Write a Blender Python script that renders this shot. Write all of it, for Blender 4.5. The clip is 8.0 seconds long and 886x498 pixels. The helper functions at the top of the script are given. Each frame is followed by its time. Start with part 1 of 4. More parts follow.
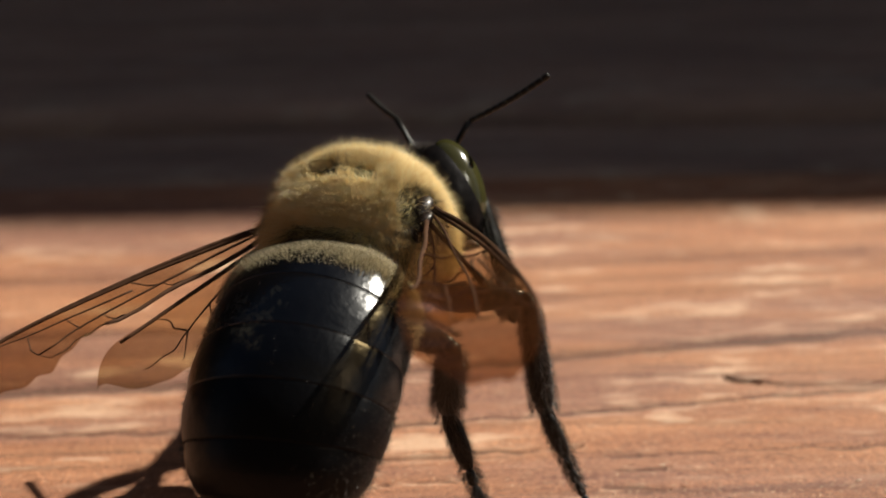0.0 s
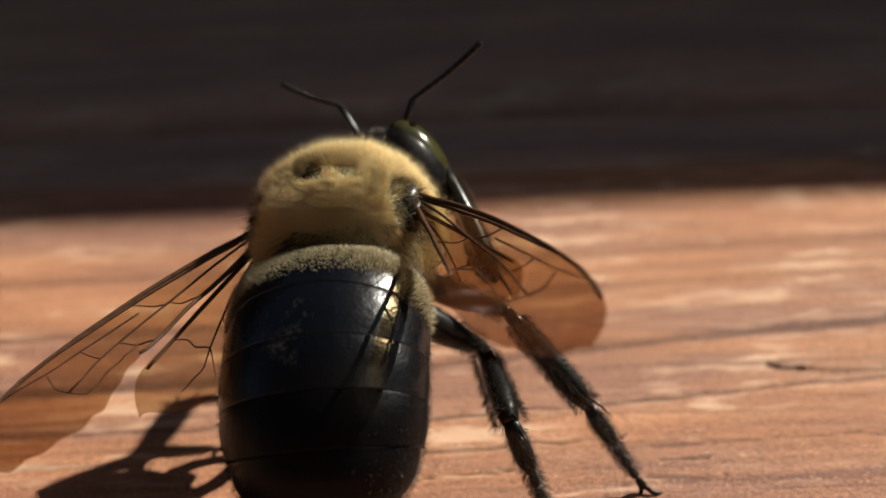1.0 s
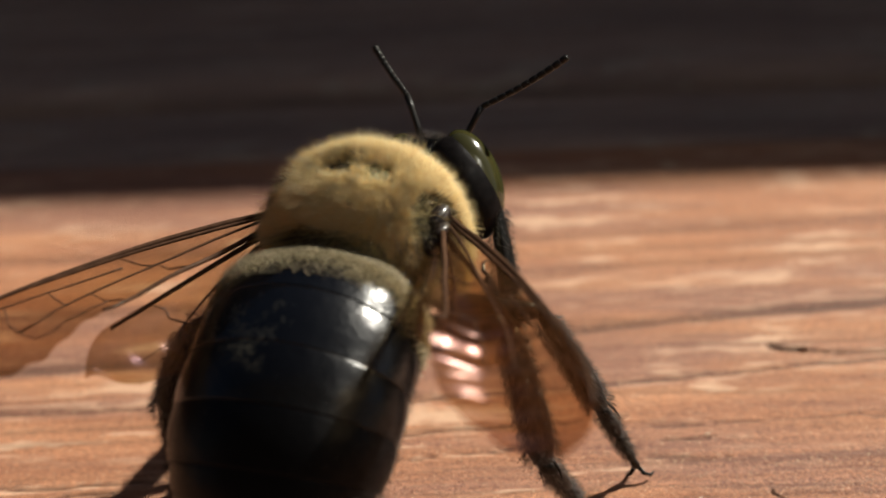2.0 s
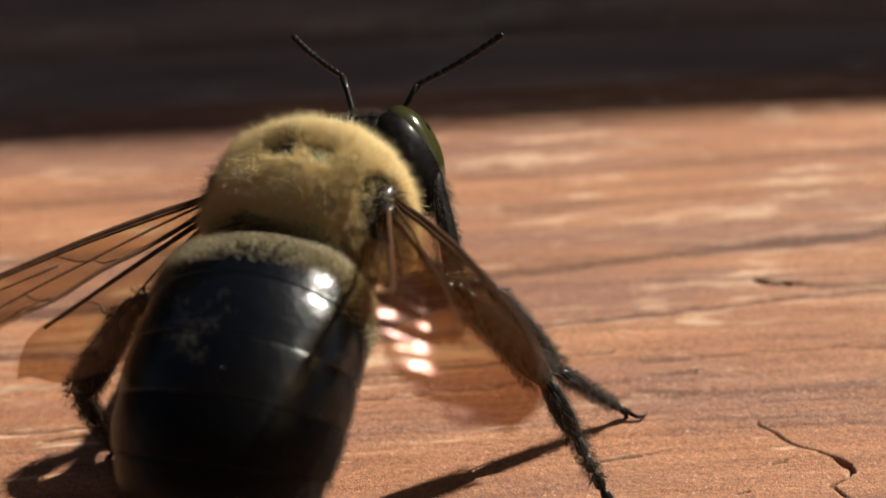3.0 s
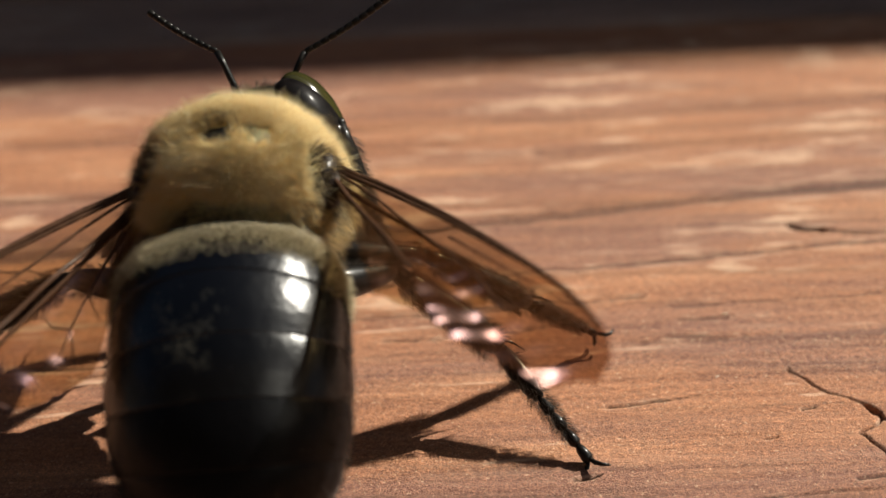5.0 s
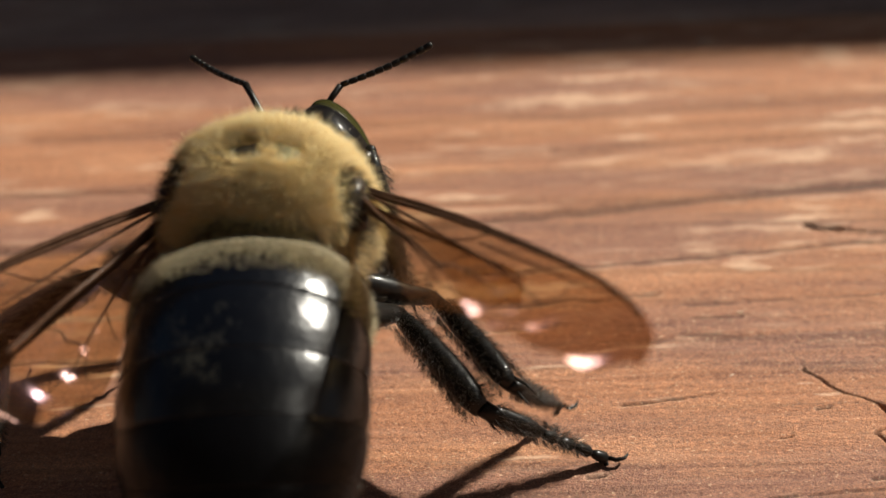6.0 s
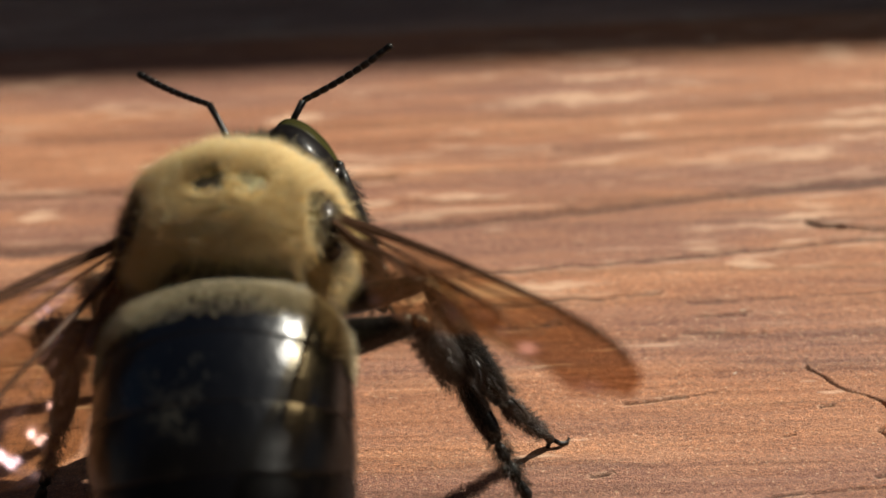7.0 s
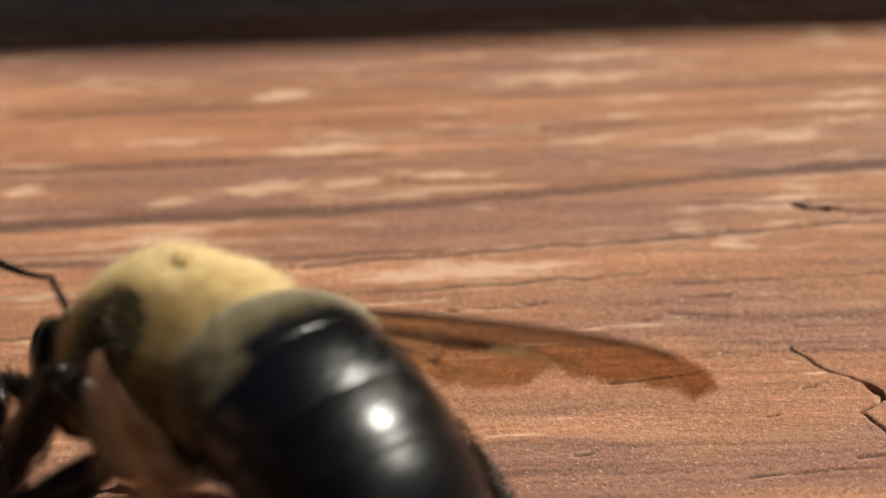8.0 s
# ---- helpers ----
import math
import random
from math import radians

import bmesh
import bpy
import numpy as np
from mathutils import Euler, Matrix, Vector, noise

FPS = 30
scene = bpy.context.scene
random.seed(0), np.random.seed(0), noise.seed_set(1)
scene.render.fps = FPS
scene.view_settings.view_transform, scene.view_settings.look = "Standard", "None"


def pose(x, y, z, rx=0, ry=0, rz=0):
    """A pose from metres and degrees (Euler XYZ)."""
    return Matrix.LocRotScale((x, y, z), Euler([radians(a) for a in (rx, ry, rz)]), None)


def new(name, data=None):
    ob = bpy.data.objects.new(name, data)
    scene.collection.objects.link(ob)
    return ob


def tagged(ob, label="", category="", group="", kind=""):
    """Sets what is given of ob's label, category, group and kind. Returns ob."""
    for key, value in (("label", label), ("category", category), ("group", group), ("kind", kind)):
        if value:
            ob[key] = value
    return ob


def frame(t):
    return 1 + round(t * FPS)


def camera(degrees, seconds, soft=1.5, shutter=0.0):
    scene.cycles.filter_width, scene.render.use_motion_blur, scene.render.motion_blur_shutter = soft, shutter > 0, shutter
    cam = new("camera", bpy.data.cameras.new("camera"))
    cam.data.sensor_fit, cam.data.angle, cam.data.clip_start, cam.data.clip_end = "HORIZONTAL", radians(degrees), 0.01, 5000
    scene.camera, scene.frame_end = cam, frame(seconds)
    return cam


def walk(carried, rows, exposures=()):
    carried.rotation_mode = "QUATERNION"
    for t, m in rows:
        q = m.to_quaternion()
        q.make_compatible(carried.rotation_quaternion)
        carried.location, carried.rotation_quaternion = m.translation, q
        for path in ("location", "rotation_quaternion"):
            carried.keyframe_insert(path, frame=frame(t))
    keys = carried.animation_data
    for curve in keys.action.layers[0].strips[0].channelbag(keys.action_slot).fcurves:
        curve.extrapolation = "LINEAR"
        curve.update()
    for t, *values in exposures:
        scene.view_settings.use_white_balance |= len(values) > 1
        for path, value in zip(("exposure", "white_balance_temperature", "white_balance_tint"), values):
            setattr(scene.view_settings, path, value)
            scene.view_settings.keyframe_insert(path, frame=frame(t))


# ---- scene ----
# ---- camera ----
cam = camera(40.0, 8.0, soft=1.6, shutter=0.5)
EYE = (0.0, 0.0, 0.032)
cam.data.dof.use_dof = True
cam.data.dof.focus_distance = 0.0492
cam.data.dof.aperture_fstop = 48.0
# seconds, tilt, lean, turn
CAMERA = [
    (0.0, -22.81, -0.7, -1.55), (0.5, -22.14, -1.7, -1.07), (1.0, -23.12, -2.66, 0.42), (1.5, -23.25, -2.33, 0.72),
    (3.0, -26.97, -2.94, 0.07), (3.5, -28.0, -3.2, 0.0), (4.0, -28.67, -3.22, 0.68), (4.5, -29.06, -3.41, 1.21),
    (5.0, -29.58, -3.29, 1.9), (6.5, -29.72, -3.37, 2.85), (7.0, -29.74, -3.54, 2.84), (7.5, -29.85, -3.65, 2.8),
    (8.0, -30.78, -2.71, 2.16),
]
walk(cam, [(t, pose(*EYE, 90 + tilt, 0, turn) @ pose(0, 0, 0, 0, 0, lean)) for t, tilt, lean, turn in CAMERA],
     exposures=[(0.0, 0.77), (1.5, 0.79), (3.0, 0.74), (5.0, 0.70), (6.5, 0.67), (8.0, 0.55)])

# ---- light ----
SUN = Vector((0.663, 0.383, 0.643)).normalized()
sun = new("sun", bpy.data.lights.new("sun", "SUN"))
sun.data.energy, sun.data.angle, sun.data.color = 5.0, radians(0.53), (1.0, 0.95, 0.83)
sun.matrix_world = SUN.to_track_quat("Z", "Y").to_matrix().to_4x4()
world = bpy.data.worlds.new("world")
scene.world = world
world.use_nodes = True
sky = world.node_tree.nodes.new("ShaderNodeTexSky")
sky.sky_type, sky.sun_disc = "NISHITA", False
sky.sun_elevation, sky.sun_rotation = math.asin(SUN.z), math.atan2(SUN.x, SUN.y)
world.node_tree.links.new(sky.outputs[0], world.node_tree.nodes["Background"].inputs[0])
world.node_tree.nodes["Background"].inputs[1].default_value = 0.0225

# ---- helpers ----
MM = 0.001
rng = np.random.default_rng(7)


def shell(name, verts, faces, mat, parent=None, label="", smooth=True):
    """A mesh object from points in millimetres."""
    me = bpy.data.meshes.new(name)
    me.from_pydata((np.asarray(verts, float) * MM).tolist(), [], [tuple(f) for f in faces])
    me.update()
    if smooth:
        me.polygons.foreach_set("use_smooth", [True] * len(me.polygons))
    me.materials.append(mat)
    ob = new(name, me)
    ob.parent = parent
    return tagged(ob, label)


def triangles(name, verts, tris, mat, parent=None, label="", smooth=True):
    """A large triangle mesh from arrays in millimetres."""
    me = bpy.data.meshes.new(name)
    verts, tris = np.asarray(verts, np.float32) * MM, np.asarray(tris, np.int32)
    me.vertices.add(len(verts))
    me.vertices.foreach_set("co", verts.ravel())
    me.loops.add(tris.size)
    me.loops.foreach_set("vertex_index", tris.ravel())
    me.polygons.add(len(tris))
    me.polygons.foreach_set("loop_start", np.arange(0, tris.size, 3, dtype=np.int32))
    me.update(calc_edges=True)
    me.polygons.foreach_set("use_smooth", np.full(len(tris), smooth))
    me.materials.append(mat)
    ob = new(name, me)
    ob.parent = parent
    return tagged(ob, label)


def tube(points, radii, n=10, flat=1.0):
    """Rings round a line of points, closed at both ends. Returns verts, faces."""
    points = np.asarray(points, float)
    verts, faces = [], []
    tang = np.gradient(points, axis=0)
    ref = np.array((0.13, 0.21, 0.97))
    for p, t, r in zip(points, tang, radii):
        t = t / (np.linalg.norm(t) + 1e-12)
        a = np.cross(t, ref)
        a /= np.linalg.norm(a) + 1e-12
        b = np.cross(a, t)
        for k in range(n):
            w = 2 * math.pi * k / n
            verts.append(p + r * (math.cos(w) * a + flat * math.sin(w) * b))
    for i in range(len(points) - 1):
        for k in range(n):
            j = (k + 1) % n
            faces.append((i * n + k, i * n + j, (i + 1) * n + j, (i + 1) * n + k))
    faces.append(tuple(range(n - 1, -1, -1)))
    faces.append(tuple((len(points) - 1) * n + k for k in range(n)))
    return verts, faces


def joined(*pieces):
    verts, faces = [], []
    for v, f in pieces:
        faces += [tuple(i + len(verts) for i in g) for g in f]
        verts += [tuple(p) for p in v]
    return verts, faces


def ball(centre, radii, rot=None, nu=40, nv=26, bend=None):
    verts, faces = [], []
    for i in range(nv + 1):
        th = math.pi * i / nv
        for k in range(nu):
            ph = 2 * math.pi * k / nu
            p = np.array((math.sin(th) * math.cos(ph), math.sin(th) * math.sin(ph), math.cos(th)))
            p = p * np.array(radii)
            if bend:
                p = bend(p)
            if rot is not None:
                p = rot @ p
            verts.append(p + np.array(centre))
    for i in range(nv):
        for k in range(nu):
            j = (k + 1) % nu
            faces.append((i * nu + k, (i + 1) * nu + k, (i + 1) * nu + j, i * nu + j))
    return verts, faces


def spikes(roots, ways, lengths, width):
    """Straight tapering hairs of three sides. Returns verts, tris."""
    n = len(roots)
    ways = ways / np.linalg.norm(ways, axis=1, keepdims=True)
    side = np.cross(ways, rng.normal(size=(n, 3)))
    side /= np.linalg.norm(side, axis=1, keepdims=True)
    other = np.cross(ways, side)
    v = np.zeros((n, 4, 3))
    w = (width * rng.uniform(0.7, 1.3, n))[:, None]
    for k in range(3):
        a = 2 * math.pi * k / 3
        v[:, k] = roots + (side * math.cos(a) + other * math.sin(a)) * w
    v[:, 3] = roots + ways * lengths[:, None]
    tris = (np.arange(n)[:, None, None] * 4 + np.array([(0, 1, 3), (1, 2, 3), (2, 0, 3)])[None]).reshape(-1, 3)
    return v.reshape(-1, 3), tris


def fuzz(roots, ways, lengths, width, droop):
    """Fine tapering hairs, three-sided, each with one bend. Returns verts, tris."""
    n = len(roots)
    ways = ways / np.linalg.norm(ways, axis=1, keepdims=True)
    side = np.cross(ways, rng.normal(size=(n, 3)))
    side /= np.linalg.norm(side, axis=1, keepdims=True)
    other = np.cross(ways, side)
    mid = roots + ways * (lengths * 0.55)[:, None]
    tip = mid + (ways + droop + rng.normal(size=(n, 3)) * 0.22) * (lengths * 0.45)[:, None]
    v = np.zeros((n, 7, 3))
    w = (width * rng.uniform(0.7, 1.3, n))[:, None]
    for k in range(3):
        a = 2 * math.pi * k / 3
        off = side * math.cos(a) + other * math.sin(a)
        v[:, k] = roots + off * w
        v[:, 3 + k] = mid + off * w * 0.8
    v[:, 6] = tip
    one = []
    for k in range(3):
        j = (k + 1) % 3
        one += [(k, j, 3 + j), (k, 3 + j, 3 + k), (3 + k, 3 + j, 6)]
    tris = (np.arange(n)[:, None, None] * 7 + np.array(one)[None]).reshape(-1, 3)
    return v.reshape(-1, 3), tris


def grain(x, y, seed):
    """Smooth noise between 0 and 1 on arrays."""
    xi, yi = np.floor(x).astype(int), np.floor(y).astype(int)
    fx, fy = x - xi, y - yi
    fx, fy = fx * fx * (3 - 2 * fx), fy * fy * (3 - 2 * fy)

    def cell(i, j):
        h = np.sin(i * 127.1 + j * 311.7 + seed * 74.7) * 43758.5453
        return h - np.floor(h)
    a, b, c, d = cell(xi, yi), cell(xi + 1, yi), cell(xi, yi + 1), cell(xi + 1, yi + 1)
    return (a * (1 - fx) + b * fx) * (1 - fy) + (c * (1 - fx) + d * fx) * fy


def glide(rows, t):
    """The values of rows (seconds, ...) at t, on a smooth curve through them."""
    rows = [np.asarray(r, float) for r in rows]
    if t <= rows[0][0]:
        return rows[0][1:]
    if t >= rows[-1][0]:
        return rows[-1][1:]
    i = max(k for k in range(len(rows)) if rows[k][0] <= t)

    def slope(k):
        if k in (0, len(rows) - 1):
            return np.zeros_like(rows[k][1:])
        a, b, c = rows[k - 1], rows[k], rows[k + 1]
        d1, d2 = (b[1:] - a[1:]) / (b[0] - a[0]), (c[1:] - b[1:]) / (c[0] - b[0])
        return np.where(d1 * d2 > 0, 2 * d1 * d2 / (d1 + d2 + 1e-9 * np.sign(d1 + d2 + 1e-12)), 0.0)
    a, b = rows[i], rows[i + 1]
    h = b[0] - a[0]
    u = (t - a[0]) / h
    return ((2 * u**3 - 3 * u**2 + 1) * a[1:] + (u**3 - 2 * u**2 + u) * h * slope(i)
            + (3 * u**2 - 2 * u**3) * b[1:] + (u**3 - u**2) * h * slope(i + 1))


# ---- materials ----
def material(name):
    m = bpy.data.materials.new(name)
    m.use_nodes = True
    nt = m.node_tree
    return m, nt, nt.nodes["Principled BSDF"]


def add(nt, kind, **values):
    n = nt.nodes.new(kind)
    for key, value in values.items():
        n.inputs[key].default_value = value
    return n


def ramp(nt, fac, *stops):
    n = nt.nodes.new("ShaderNodeValToRGB")
    while len(n.color_ramp.elements) < len(stops):
        n.color_ramp.elements.new(0.5)
    for e, (at, c) in zip(n.color_ramp.elements, stops):
        e.position, e.color = at, (*c, 1) if len(c) == 3 else c
    nt.links.new(fac, n.inputs[0])
    return n.outputs[0]


def blend(nt, fac, a, b, how="MIX"):
    n = nt.nodes.new("ShaderNodeMix")
    n.data_type, n.blend_type = "RGBA", how
    for socket, value in ((n.inputs[0], fac), (n.inputs[6], a), (n.inputs[7], b)):
        if isinstance(value, bpy.types.NodeSocket):
            nt.links.new(value, socket)
        elif isinstance(value, tuple):
            socket.default_value = (*value, 1)
        else:
            socket.default_value = value
    return n.outputs[2]


def stretched(nt, scale, size, detail=4.0, rough=0.55, offset=(0, 0, 0)):
    """Noise on object space, stretched; size in cells a metre."""
    tc = nt.nodes.new("ShaderNodeTexCoord")
    mp = nt.nodes.new("ShaderNodeMapping")
    mp.inputs["Scale"].default_value = scale
    mp.inputs["Location"].default_value = offset
    nt.links.new(tc.outputs["Object"], mp.inputs[0])
    n = add(nt, "ShaderNodeTexNoise", Scale=size, Detail=detail, Roughness=rough)
    nt.links.new(mp.outputs[0], n.inputs["Vector"])
    return n.outputs[0]


def bump(nt, height, strength, distance, normal=None):
    n = add(nt, "ShaderNodeBump", Strength=strength, Distance=distance)
    nt.links.new(height, n.inputs["Height"])
    if normal:
        nt.links.new(normal, n.inputs["Normal"])
    return n.outputs[0]


def wood_material(name="weathered_red_stained_wood", worn=(0.66, 0.43, 0.29), grey=0.0):
    m, nt, b = material(name)
    wear = nt.nodes.new("ShaderNodeAttribute")
    wear.attribute_name = "wear"
    dark = nt.nodes.new("ShaderNodeAttribute")
    dark.attribute_name = "dark"
    broad = stretched(nt, (0.16, 1, 1), 240, 5, 0.62)
    streak = stretched(nt, (0.07, 1, 1), 1100, 4, 0.6, (0.3, 0.1, 0))
    speck = stretched(nt, (0.75, 1, 1), 4200, 4, 0.72)
    fine = stretched(nt, (0.9, 1, 1), 15000, 3, 0.7)
    band = stretched(nt, (0.13, 1, 1), 150, 4, 0.6, (0.7, 0.2, 0))
    c = ramp(nt, broad, (0.28, (0.262, 0.116, 0.068)), (0.5, (0.350, 0.160, 0.087)), (0.72, (0.440, 0.222, 0.125)))
    # stain worn to violet grey in long bands
    c = blend(nt, ramp(nt, band, (0.45, (0, 0, 0)), (0.57, (0.85, 0.85, 0.85))), c, (0.236, 0.118, 0.085))
    s = ramp(nt, streak, (0.30, (0.74, 0.70, 0.68)), (0.5, (1, 1, 1)), (0.75, (1.10, 1.10, 1.08)))
    c = blend(nt, 0.7, c, s, "MULTIPLY")
    k = ramp(nt, speck, (0.34, (0.66, 0.62, 0.62)), (0.50, (1, 1, 1)), (0.68, (1.38, 1.34, 1.26)))
    c = blend(nt, 0.8, c, k, "MULTIPLY")
    k = ramp(nt, fine, (0.36, (0.44, 0.42, 0.42)), (0.5, (1, 1, 1)), (0.62, (1.9, 1.85, 1.75)))
    c = blend(nt, 0.7, c, k, "MULTIPLY")
    # sparkle of the sunlit grains, put into the colour as pale specks
    glint = stretched(nt, (0.8, 1, 1), 7000, 2, 0.5, (0.4, 0, 0))
    c = blend(nt, ramp(nt, glint, (0.64, (0, 0, 0)), (0.72, (0.75, 0.75, 0.75))), c, (0.68, 0.45, 0.29))
    c = blend(nt, wear.outputs["Fac"], c, worn)
    # shade on the far boards put into the colour: less saturated, dimmer
    if grey:
        h = add(nt, "ShaderNodeHueSaturation", Saturation=1 - grey, Value=0.82)
        nt.links.new(c, h.inputs["Color"])
        c = h.outputs[0]
    c = blend(nt, dark.outputs["Fac"], c, (0.035, 0.023, 0.017))
    nt.links.new(c, b.inputs["Base Color"])
    nt.links.new(ramp(nt, fine, (0.3, (0.42,) * 3), (0.62, (0.9,) * 3)), b.inputs["Roughness"])
    b.inputs["Specular IOR Level"].default_value = 0.30
    n1 = bump(nt, streak, 0.3, 0.0001)
    n2 = bump(nt, speck, 0.8, 0.00012, n1)
    nt.links.new(bump(nt, fine, 0.9, 0.00007, n2), b.inputs["Normal"])
    return m


def plain(name, colour, rough, vary=0.25, size=900, spec=0.5, bumpy=0.0):
    m, nt, b = material(name)
    n = stretched(nt, (1, 1, 1), size, 4, 0.6)
    lo, hi = tuple(c * (1 - vary) for c in colour), tuple(min(1, c * (1 + vary)) for c in colour)
    nt.links.new(ramp(nt, n, (0.3, lo), (0.7, hi)), b.inputs["Base Color"])
    b.inputs["Roughness"].default_value = rough
    b.inputs["Specular IOR Level"].default_value = spec * 0.6
    b.inputs["Coat Weight"].default_value = spec
    b.inputs["Coat Roughness"].default_value = rough * 0.4
    if bumpy:
        nt.links.new(bump(nt, n, 0.5, bumpy), b.inputs["Normal"])
    return m


def chitin_material(name="polished_black_chitin", rough=0.24, spec=0.42):
    """Polished black shell, faintly pitted, with a dusting of pollen lying on the back."""
    m, nt, b = material(name)
    tc = nt.nodes.new("ShaderNodeTexCoord")
    away = nt.nodes.new("ShaderNodeVectorMath")
    away.operation = "DISTANCE"
    nt.links.new(tc.outputs["Object"], away.inputs[0])
    away.inputs[1].default_value = (-0.0012, -0.0064, 0.0026)
    dust = stretched(nt, (1, 1, 1), 800, 4, 0.65, (0.2, 0, 0))
    grit = stretched(nt, (1, 1, 1), 4200, 3, 0.7)
    near = nt.nodes.new("ShaderNodeMath")
    near.operation = "MULTIPLY_ADD"
    near.inputs[1].default_value, near.inputs[2].default_value = -130.0, 0.185
    nt.links.new(away.outputs["Value"], near.inputs[0])
    total = nt.nodes.new("ShaderNodeMath")
    total.operation = "ADD"
    nt.links.new(dust, total.inputs[0])
    nt.links.new(near.outputs[0], total.inputs[1])
    mask = nt.nodes.new("ShaderNodeMath")
    mask.operation = "MULTIPLY"
    nt.links.new(ramp(nt, total.outputs[0], (0.48, (0, 0, 0)), (0.72, (1, 1, 1))), mask.inputs[0])
    nt.links.new(ramp(nt, grit, (0.44, (0.0, 0.0, 0.0)), (0.60, (1, 1, 1))), mask.inputs[1])
    nt.links.new(blend(nt, mask.outputs[0], (0.0012, 0.0012, 0.0017), (0.034, 0.031, 0.022)), b.inputs["Base Color"])
    nt.links.new(ramp(nt, mask.outputs[0], (0.0, (rough,) * 3), (0.6, (0.6,) * 3)), b.inputs["Roughness"])
    b.inputs["Specular IOR Level"].default_value = spec
    ring = stretched(nt, (1, 1, 1), 6500, 2, 0.5)
    dent = stretched(nt, (1, 1, 1), 1500, 2, 0.5, (0.1, 0.3, 0))
    nt.links.new(bump(nt, ring, 0.3, 0.00003, bump(nt, dent, 0.35, 0.00008)), b.inputs["Normal"])
    return m


def hair_material(name, root, tip, through_light):
    m, nt, b = material(name)
    geo = nt.nodes.new("ShaderNodeNewGeometry")
    c = ramp(nt, geo.outputs["Random Per Island"], (0.0, root), (1.0, tip))
    nt.links.new(c, b.inputs["Base Color"])
    b.inputs["Roughness"].default_value = 0.30
    tr = nt.nodes.new("ShaderNodeBsdfTranslucent")
    nt.links.new(c, tr.inputs[0])
    mix = nt.nodes.new("ShaderNodeMixShader")
    mix.inputs[0].default_value = through_light
    nt.links.new(b.outputs[0], mix.inputs[1])
    nt.links.new(tr.outputs[0], mix.inputs[2])
    nt.links.new(mix.outputs[0], nt.nodes["Material Output"].inputs[0])
    return m


def wing_material():
    """Smoky brown membrane, darker towards the tip, with an oily pink gloss."""
    m, nt, b = material("smoky_wing_membrane")
    tc = nt.nodes.new("ShaderNodeTexCoord")
    sp = nt.nodes.new("ShaderNodeSeparateXYZ")
    nt.links.new(tc.outputs["Object"], sp.inputs[0])
    reach = nt.nodes.new("ShaderNodeMath")
    reach.operation = "MULTIPLY"
    reach.inputs[1].default_value = 1 / 0.018
    nt.links.new(sp.outputs["X"], reach.inputs[0])
    tint = ramp(nt, reach.outputs[0], (0.0, (0.94, 0.90, 0.77)), (0.35, (0.83, 0.73, 0.54)), (0.65, (0.71, 0.57, 0.39)), (0.98, (0.58, 0.41, 0.28)))
    cloud = stretched(nt, (0.6, 1, 1), 700, 3, 0.5)
    tint = blend(nt, 0.35, tint, ramp(nt, cloud, (0.3, (0.85, 0.80, 0.75)), (0.7, (1, 1, 1))), "MULTIPLY")
    clear = nt.nodes.new("ShaderNodeBsdfTransparent")
    nt.links.new(tint, clear.inputs[0])
    haze = nt.nodes.new("ShaderNodeBsdfTranslucent")
    nt.links.new(blend(nt, 1.0, tint, (0.42, 0.35, 0.27), "MULTIPLY"), haze.inputs[0])
    body = nt.nodes.new("ShaderNodeMixShader")
    body.inputs[0].default_value = 0.28
    nt.links.new(clear.outputs[0], body.inputs[1])
    nt.links.new(haze.outputs[0], body.inputs[2])
    gloss = nt.nodes.new("ShaderNodeBsdfGlossy")
    film = stretched(nt, (1, 1, 1), 330, 1, 0.4)
    nt.links.new(ramp(nt, film, (0.35, (1.0, 0.48, 0.42)), (0.5, (1.0, 0.60, 0.52)), (0.65, (0.84, 0.56, 0.72))), gloss.inputs[0])
    gloss.inputs["Roughness"].default_value = 0.26
    wrinkle = stretched(nt, (1, 0.6, 1), 1300, 2, 0.5)
    nt.links.new(bump(nt, wrinkle, 0.5, 0.00008), gloss.inputs["Normal"])
    mix = nt.nodes.new("ShaderNodeMixShader")
    mix.inputs[0].default_value = 0.038
    nt.links.new(body.outputs[0], mix.inputs[1])
    nt.links.new(gloss.outputs[0], mix.inputs[2])
    nt.links.new(mix.outputs[0], nt.nodes["Material Output"].inputs[0])
    return m


WOOD = wood_material()
# copy of the wood for the far boards, their shade in its colour
SHADE_WOOD = wood_material("shade_toned_wood", (0.48, 0.36, 0.24), 0.42)
UNDER = plain("dark_underlay", (0.05, 0.04, 0.035), 0.9, 0.3, 40)
# for the added unseen walls, dark so that they reflect little
WALL = plain("dark_brown_unseen_wall", (0.045, 0.036, 0.030), 0.8, 0.2, 12)
SOIL = plain("dry_soil", (0.13, 0.10, 0.07), 0.95, 0.35, 3)
CHIP = plain("pale_raw_wood", (0.50, 0.36, 0.25), 0.9, 0.3, 3000)
CHITIN = chitin_material(rough=0.26, spec=0.55)
SATIN = chitin_material("half_polished_black_chitin", 0.28, 0.32)
DULL = chitin_material("satin_black_chitin", 0.36, 0.12)
MATT = plain("matt_black_chitin", (0.006, 0.005, 0.005), 0.45, 0.5, 1800, 0.05, 0.00005)
LEG = plain("black_leg_chitin", (0.007, 0.006, 0.005), 0.42, 0.5, 2500, 0.22, 0.00005)
TEGULA = plain("dark_brown_plate_chitin", (0.020, 0.011, 0.007), 0.5, 0.5, 2500, 0.3, 0.00005)
EYE_GREEN = plain("olive_eye", (0.034, 0.032, 0.010), 0.14, 0.2, 600)
